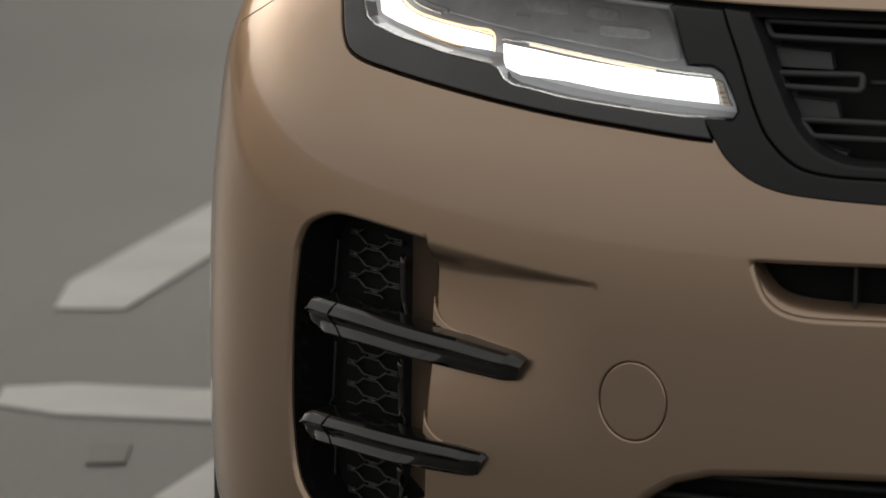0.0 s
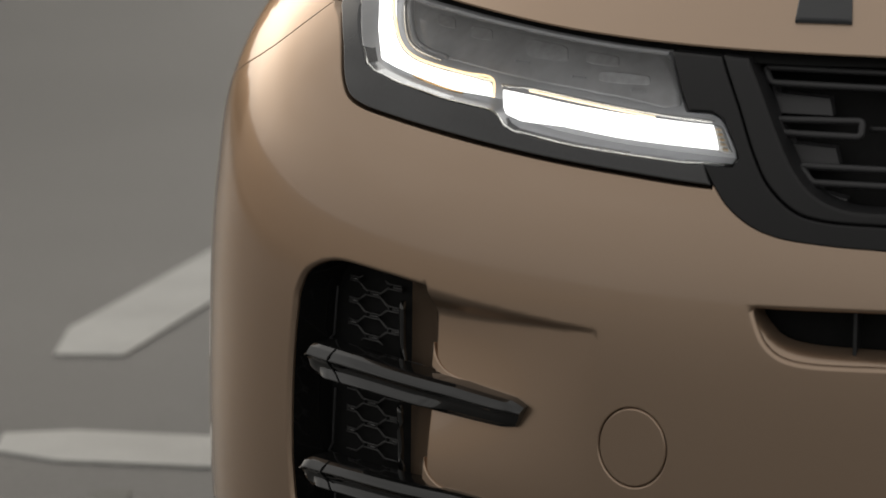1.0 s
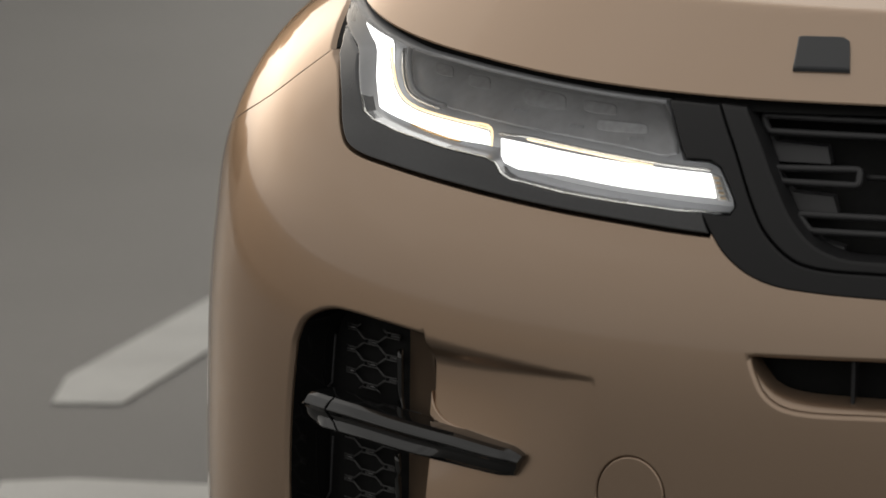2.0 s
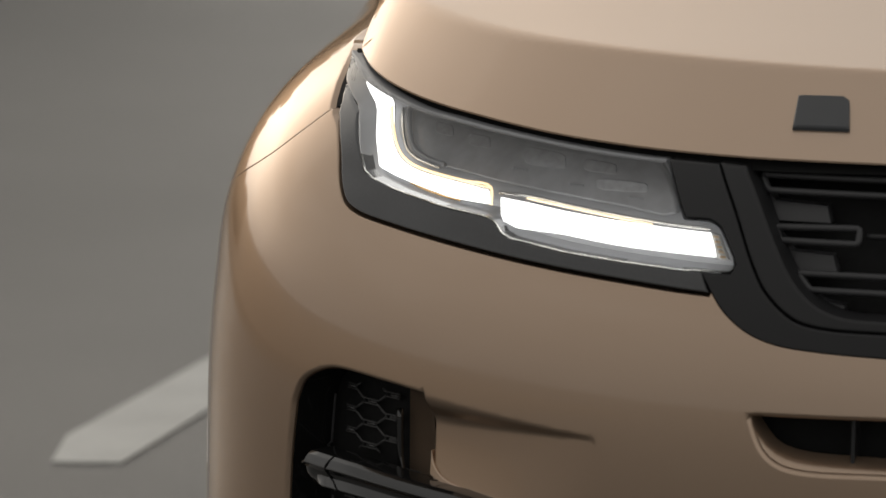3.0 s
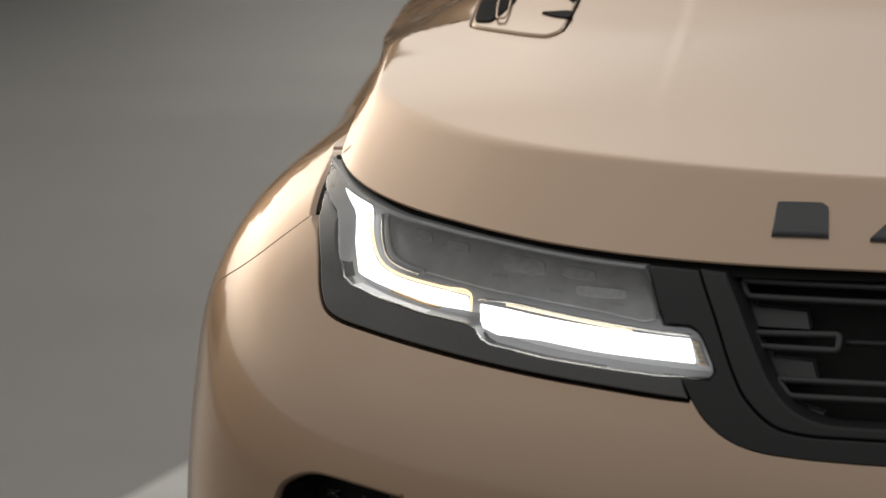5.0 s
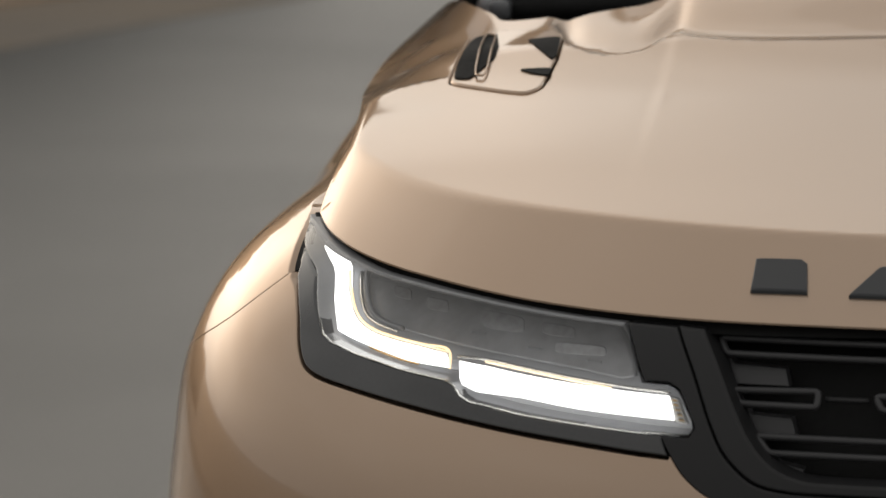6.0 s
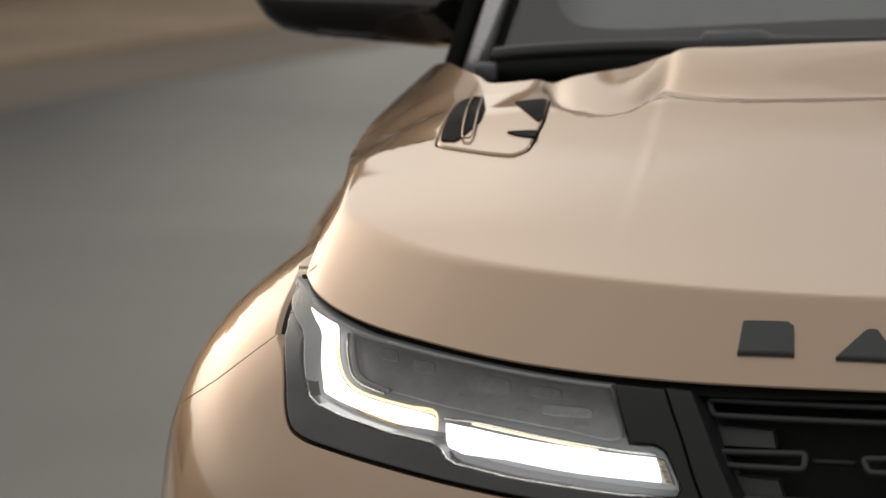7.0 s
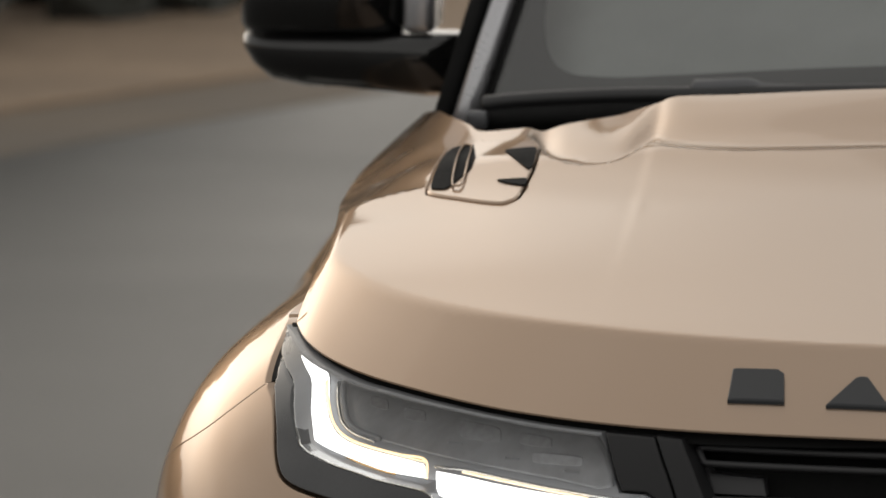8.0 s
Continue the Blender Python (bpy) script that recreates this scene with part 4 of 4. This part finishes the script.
def fillet(pts, r, n=6):
    """A closed outline whose corners have the radius r."""
    p = np.array(pts, float)
    out = []
    for i in range(len(p)):
        a, b, c = p[i - 1], p[i], p[(i + 1) % len(p)]
        s = b + (a - b) / np.linalg.norm(a - b) * r
        e = b + (c - b) / np.linalg.norm(c - b) * r
        out += [(1 - u) ** 2 * s + 2 * u * (1 - u) * b + u * u * e for u in np.linspace(0, 1, n)]
    return np.array(out)


def bar_loop3(p, r=.0030, depth=.028):
    c = loop_of(fillet(p, .0036), .02)
    out = []
    for rr, dd in ((r, depth),):
        out.append(tube(shell(c[:, 0], c[:, 1], dd), rr, True, 8))
    return out[0]


wide_top = [LOOP_TOP[0], LOOP_TOP[1], (-LOOP_TOP[1][0], LOOP_TOP[1][1]), (-LOOP_TOP[0][0], LOOP_TOP[0][1])]
wide_low = [LOOP_LOW[0], LOOP_LOW[1], (-LOOP_LOW[1][0], LOOP_LOW[1][1]), (-LOOP_LOW[0][0], LOOP_LOW[0][1])]


part("grille_bar", bar_loop3(wide_top), GRAPHITE, grille, "long dark grey grille loop")
part("grille_bar", bar_loop3(wide_low), GRAPHITE, grille, "long dark grey grille loop")
for i in range(3):
    o = i * .124
    p = [(a - o, b) for a, b in LOOP_MID]
    t = bar_loop3(p)
    part("grille_bar", joined(t, mirrored(t)), GRAPHITE, grille, "short dark grey grille loop")
    link = shell(np.linspace(.349 - o, .311 - o, 6), np.full(6, .8662), .032)
    t = tube(link, .0026, False, 6)
    part("grille_link", joined(t, mirrored(t)), SATIN, grille)
part("grille_plate", skin(PLATES, (), .02, .040, .012, .0006, .004), GRAPHITE, grille, "dark grey stepped plate beside the grille loops", sharp=40)

# bonnet badge: plain dark slabs in the place of the lettering
def slab_on_bonnet(poly, lift, rim):
    return plan_panel(poly, [], lambda x, y: bonnet(x, y) + lift, .01, .004, (.0012,), rim, (-1,))


BADGES = ([(-0.4015, 0.158), (-0.3991, 0.1985), (-0.361, 0.192), (-0.3561, 0.186), (-0.3545, 0.15)], [(-0.3206, 0.143), (-0.2964, 0.1765), (-0.2872, 0.176), (-0.2679, 0.136)])
for poly in BADGES:
    part("badge_slab", slab_on_bonnet(poly, .004, .006), LETTER, hood, "plain dark grey badge block")

# windscreen, pillars, wipers and mirrors
def screen_point(x, h):
    """A point of the windscreen: x across, h up the glass from its foot."""
    a = abs(x)
    y0 = 1.27 + .15 * (a / .75) ** 2
    return (x, y0 + h * .866 - .04 * h * (1 - (a / .75) ** 2), 1.062 + .028 * (1 - (a / .75) ** 2) + h * .5)


screen = part("windscreen", loft([[screen_point(x * (1 - .12 * h), h) for x in np.linspace(-.735, .735, 41)] for h in np.linspace(0, .95, 20)]), GLASS, car, "grey windscreen glass")
screen.visible_shadow = False


def frit(x, h, d=.004):
    p = screen_point(x * (1 - .12 * h), h)
    return (p[0], p[1] + d * .5, p[2] - d)


BORDER = [(0, .093), (.2, .0895), (.2975, .0863), (.4019, .0815), (.528, .0741), (.6053, .0726), (.6528, .0823), (.6722, .0999), (.6871, .1287), (.6984, .1747), (.7065, .2329), (.709, .4), (.712, .95)]
border_in = spline(BORDER, 6)
border_out = np.array([(x * 1.0, 0) if h < .0727 or x < .6 else ((.735, max(0, (h - .085)) * (.95 / .865))) for x, h in border_in])
border_out[:, 0] = np.where((border_in[:, 0] > .6) & (border_in[:, 1] < .0999), np.interp(border_in[:, 0], [.6, .6722], [.6, .735]), border_out[:, 0])
for sg in (-1, 1):
    part("windscreen_border", loft([[frit(sg * (a[0] * (1 - u) + b[0] * u), a[1] * (1 - u) + b[1] * u) for a, b in zip(border_out, border_in)] for u in (0, .33, .67, 1)]), FRIT, screen, "dark printed border of the glass")
part("dashboard", loft([[(x, 1.36 + .16 * (abs(x) / .7) ** 2.2 + d, 1.062 + .24 * math.sin(d / .75 * math.pi / 2)) for x in np.linspace(-.72, .72, 21)] for d in np.linspace(0, .75, 13)]), INSIDE, car, "pale grey dashboard top")

def beam(a, b, across, along_y, n=14):
    """A rounded beam from a to b."""
    rows = []
    for p in (Vector(a), Vector(a).lerp(Vector(b), .5), Vector(b)):
        rows.append([(p.x + across * math.copysign(abs(math.cos(2 * math.pi * k / n)) ** .7, math.cos(2 * math.pi * k / n)), p.y + along_y * math.sin(2 * math.pi * k / n), p.z - .5 * along_y * math.sin(2 * math.pi * k / n)) for k in range(n)])
    return loft(rows, True)


for sg in (-1, 1):
    part("windscreen_pillar", beam((sg * .764, 1.40, 1.035), (sg * .664, 2.24, 1.56), .0155, .03), SILVER, car, "glossy grey windscreen pillar")
    part("pillar_seal", beam((sg * .742, 1.405, 1.035), (sg * .665, 2.035, 1.429), .010, .02), DARK, car)
    part("pillar_seal", beam((sg * .790, 1.43, 1.035), (sg * .7225, 2.0525, 1.429), .014, .03), DARK, car)
for sg in (-1, 1):
    part("cowl_end", rounded_box(*sorted((sg * .728, sg * .752)), 1.335, 1.36, 1.052, 1.073, .005), ARM, car, "grey end cap of the cowl")
cowl = part("cowl", loft([[(x, 1.2 + .22 * (abs(x) / .75) ** 2.4 + d, 1.045 + .03 * (1 - (abs(x) / .75) ** 2) - .015 * (1 - d / .1)) for x in np.linspace(-.78, .78, 41)] for d in (0, .05, .12)]), DARK, car, "black cowl at the foot of the windscreen")


def wiper(line, r):
    return tube(line, r, False, 8)


blade_line = [(-.735, 1.375, 1.078), (-.70, 1.362, 1.083), (-.60, 1.33, 1.092), (-.49, 1.305, 1.097), (-.30, 1.28, 1.104), (-.1, 1.27, 1.108)]
arm = part("wiper", wiper(spline(blade_line, 6), .009), RUBBER_GLOSS, car, "black wiper blade resting on the glass")
part("wiper_strip", wiper(spline([(a, b - .006, c - .020) for a, b, c in blade_line], 6), .014), DARK, arm)
part("wiper_arm", tube([(-.505, 1.31, 1.098), (-.498, 1.31, 1.103), (-.44, 1.305, 1.105), (-.425, 1.303, 1.103), (-.372, 1.30, 1.103), (-.368, 1.30, 1.103), (-.1, 1.285, 1.108)], [.004, .010, .011, .0075, .0065, .003, .003], False, 10), ARM, arm, "grey wiper arm joint")

for sg in (-1, 1):
    rows = []
    for z, x0, x1, y0, y1 in ((1.1318, -1.0562, -0.8669, 1.6628, 1.798), (1.1464, -1.0603, -0.8627, 1.642, 1.8084), (1.188, -1.0624, -0.8606, 1.6368, 1.8136), (1.2244, -1.0582, -0.8627, 1.642, 1.8084), (1.2525, -1.0437, -0.8752, 1.6628, 1.798), (1.2629, -1.0104, -0.9064, 1.694, 1.7772)):
        r = []
        for k in range(32):
            a = 2 * math.pi * k / 32
            c, s = math.cos(a), math.sin(a)
            r.append((-sg * ((x0 + x1) / 2 + (x1 - x0) / 2 * math.copysign(abs(c) ** .5, c)), (y0 + y1) / 2 + (y1 - y0) / 2 * math.copysign(abs(s) ** .6, s), z))
        rows.append(r)
    mirror = part("door_mirror", loft(rows, True), BLACK, car, "gloss black door mirror")
    rows = []
    for z, x0, x1, y0, y1 in ((1.1298, -1.0593, -0.7868, 1.6576, 1.798), (1.1152, -1.0582, -0.7868, 1.6524, 1.798), (1.0944, -1.0458, -0.7868, 1.6576, 1.7928), (1.0788, -1.027, -0.7868, 1.668, 1.7824), (1.0694, -0.9896, -0.8232, 1.6836, 1.7668)):
        r = []
        for k in range(32):
            a = 2 * math.pi * k / 32
            c, s = math.cos(a), math.sin(a)
            x = (x0 + x1) / 2 + (x1 - x0) / 2 * math.copysign(abs(c) ** .5, c)
            r.append((-sg * x, (y0 + y1) / 2 + (y1 - y0) / 2 * math.copysign(abs(s) ** .6, s), z - .012 * ease((x + .93) / .12) * (z < 1.105)))
        rows.append(r)
    part("mirror_base", loft(rows, True), BLACK, mirror, "black mirror foot and lower shell")
    part("mirror_inner_cover", rounded_box(*sorted((sg * .863, sg * .826)), 1.66, 1.775, 1.134, 1.24, .01), SILVER, mirror, "light grey inner side of the mirror")


for sg in (-1, 1):
    seat = part("front_seat", rounded_box(*sorted((sg * .14, sg * .66)), 2.30, 2.46, .55, 1.34, .06, 4), INSIDE, car, "light grey front seat")
    part("headrest", rounded_box(*sorted((sg * .28, sg * .52)), 2.36, 2.46, 1.33, 1.50, .04, 4), INSIDE, seat)
    part("seat_cushion", rounded_box(*sorted((sg * .14, sg * .66)), 1.85, 2.36, .45, .62, .06, 4), INSIDE, seat)

# greenhouse
def roof_ring(h):
    z = 1.04 + h * .56
    w, y0, y1 = .82 - .20 * h ** 1.1, 1.46 + .86 * h, 4.2 - .42 * h
    r = []
    for k in range(48):
        a = 2 * math.pi * k / 48
        c, s = math.cos(a), math.sin(a)
        x = w * math.copysign(abs(c) ** .35, c)
        y = (y0 + y1) / 2 + (y1 - y0) / 2 * math.copysign(abs(s) ** .35, s)
        r.append((x, y, z + .04 * h * (1 - (x / .8) ** 2)))
    return r


part("side_glass", loft([roof_ring(h) for h in (.02, .5, .90)], True, False), BLACK, car, "dark tinted side and rear windows")
part("roof", loft([roof_ring(h) for h in (.90, .95, .99)], True), PAINT, car, "gold metallic roof")
part("waist", loft([[(sg * .80, 1.40, 1.035), (sg * .80, 2.4, 1.045), (sg * .80, 3.4, 1.05), (sg * .74, 4.15, 1.05)] for sg in (-1, 1)] ), DARK, car)
part("waist_ledge", joined(*[loft([[(sg * w, 1.44 + t * 2.6, z) for t in np.linspace(0, 1, 12)] for w, z in ((.872, .985), (.845, 1.018), (.82, 1.035), (.79, 1.045))]) for sg in (-1, 1)]), PAINT, car)
part("floor_pan", rounded_box(-.86, .86, .2, 4.1, .22, .30, .02), DARK, car)

# wheels
for sg in (-1, 1):
    for yy in (.93, 3.60):
        cx = sg * .864
        tyre = part("wheel", lathe([(sg * x, r) for x, r in ((-.11, .25), (-.118, .30), (-.112, .345), (-.08, .362), (0, .366), (.08, .362), (.108, .345), (.114, .30), (.10, .25))], (cx, yy, .366)), RUBBER, car, "black tyre on a grey alloy wheel")
        rim = part("rim", lathe([(sg * x, r) for x, r in ((.10, .25), (.095, .235), (.03, .225), (-.1, .225))], (cx, yy, .366)), ALLOY, tyre)
        for k in range(5):
            a = 2 * math.pi * k / 5
            d = Vector((0, math.cos(a), math.sin(a)))
            o = Vector((cx + sg * .075, yy, .366))
            part("spoke", tube([o + d * .02, o + d * .12, o + d * .235], [.035, .024, .03], False, 8), ALLOY, tyre)
        part("hub", lathe([(sg * .10, .001), (sg * .10, .045), (sg * .05, .05)], (cx, yy, .366), 24), ALLOY, tyre)
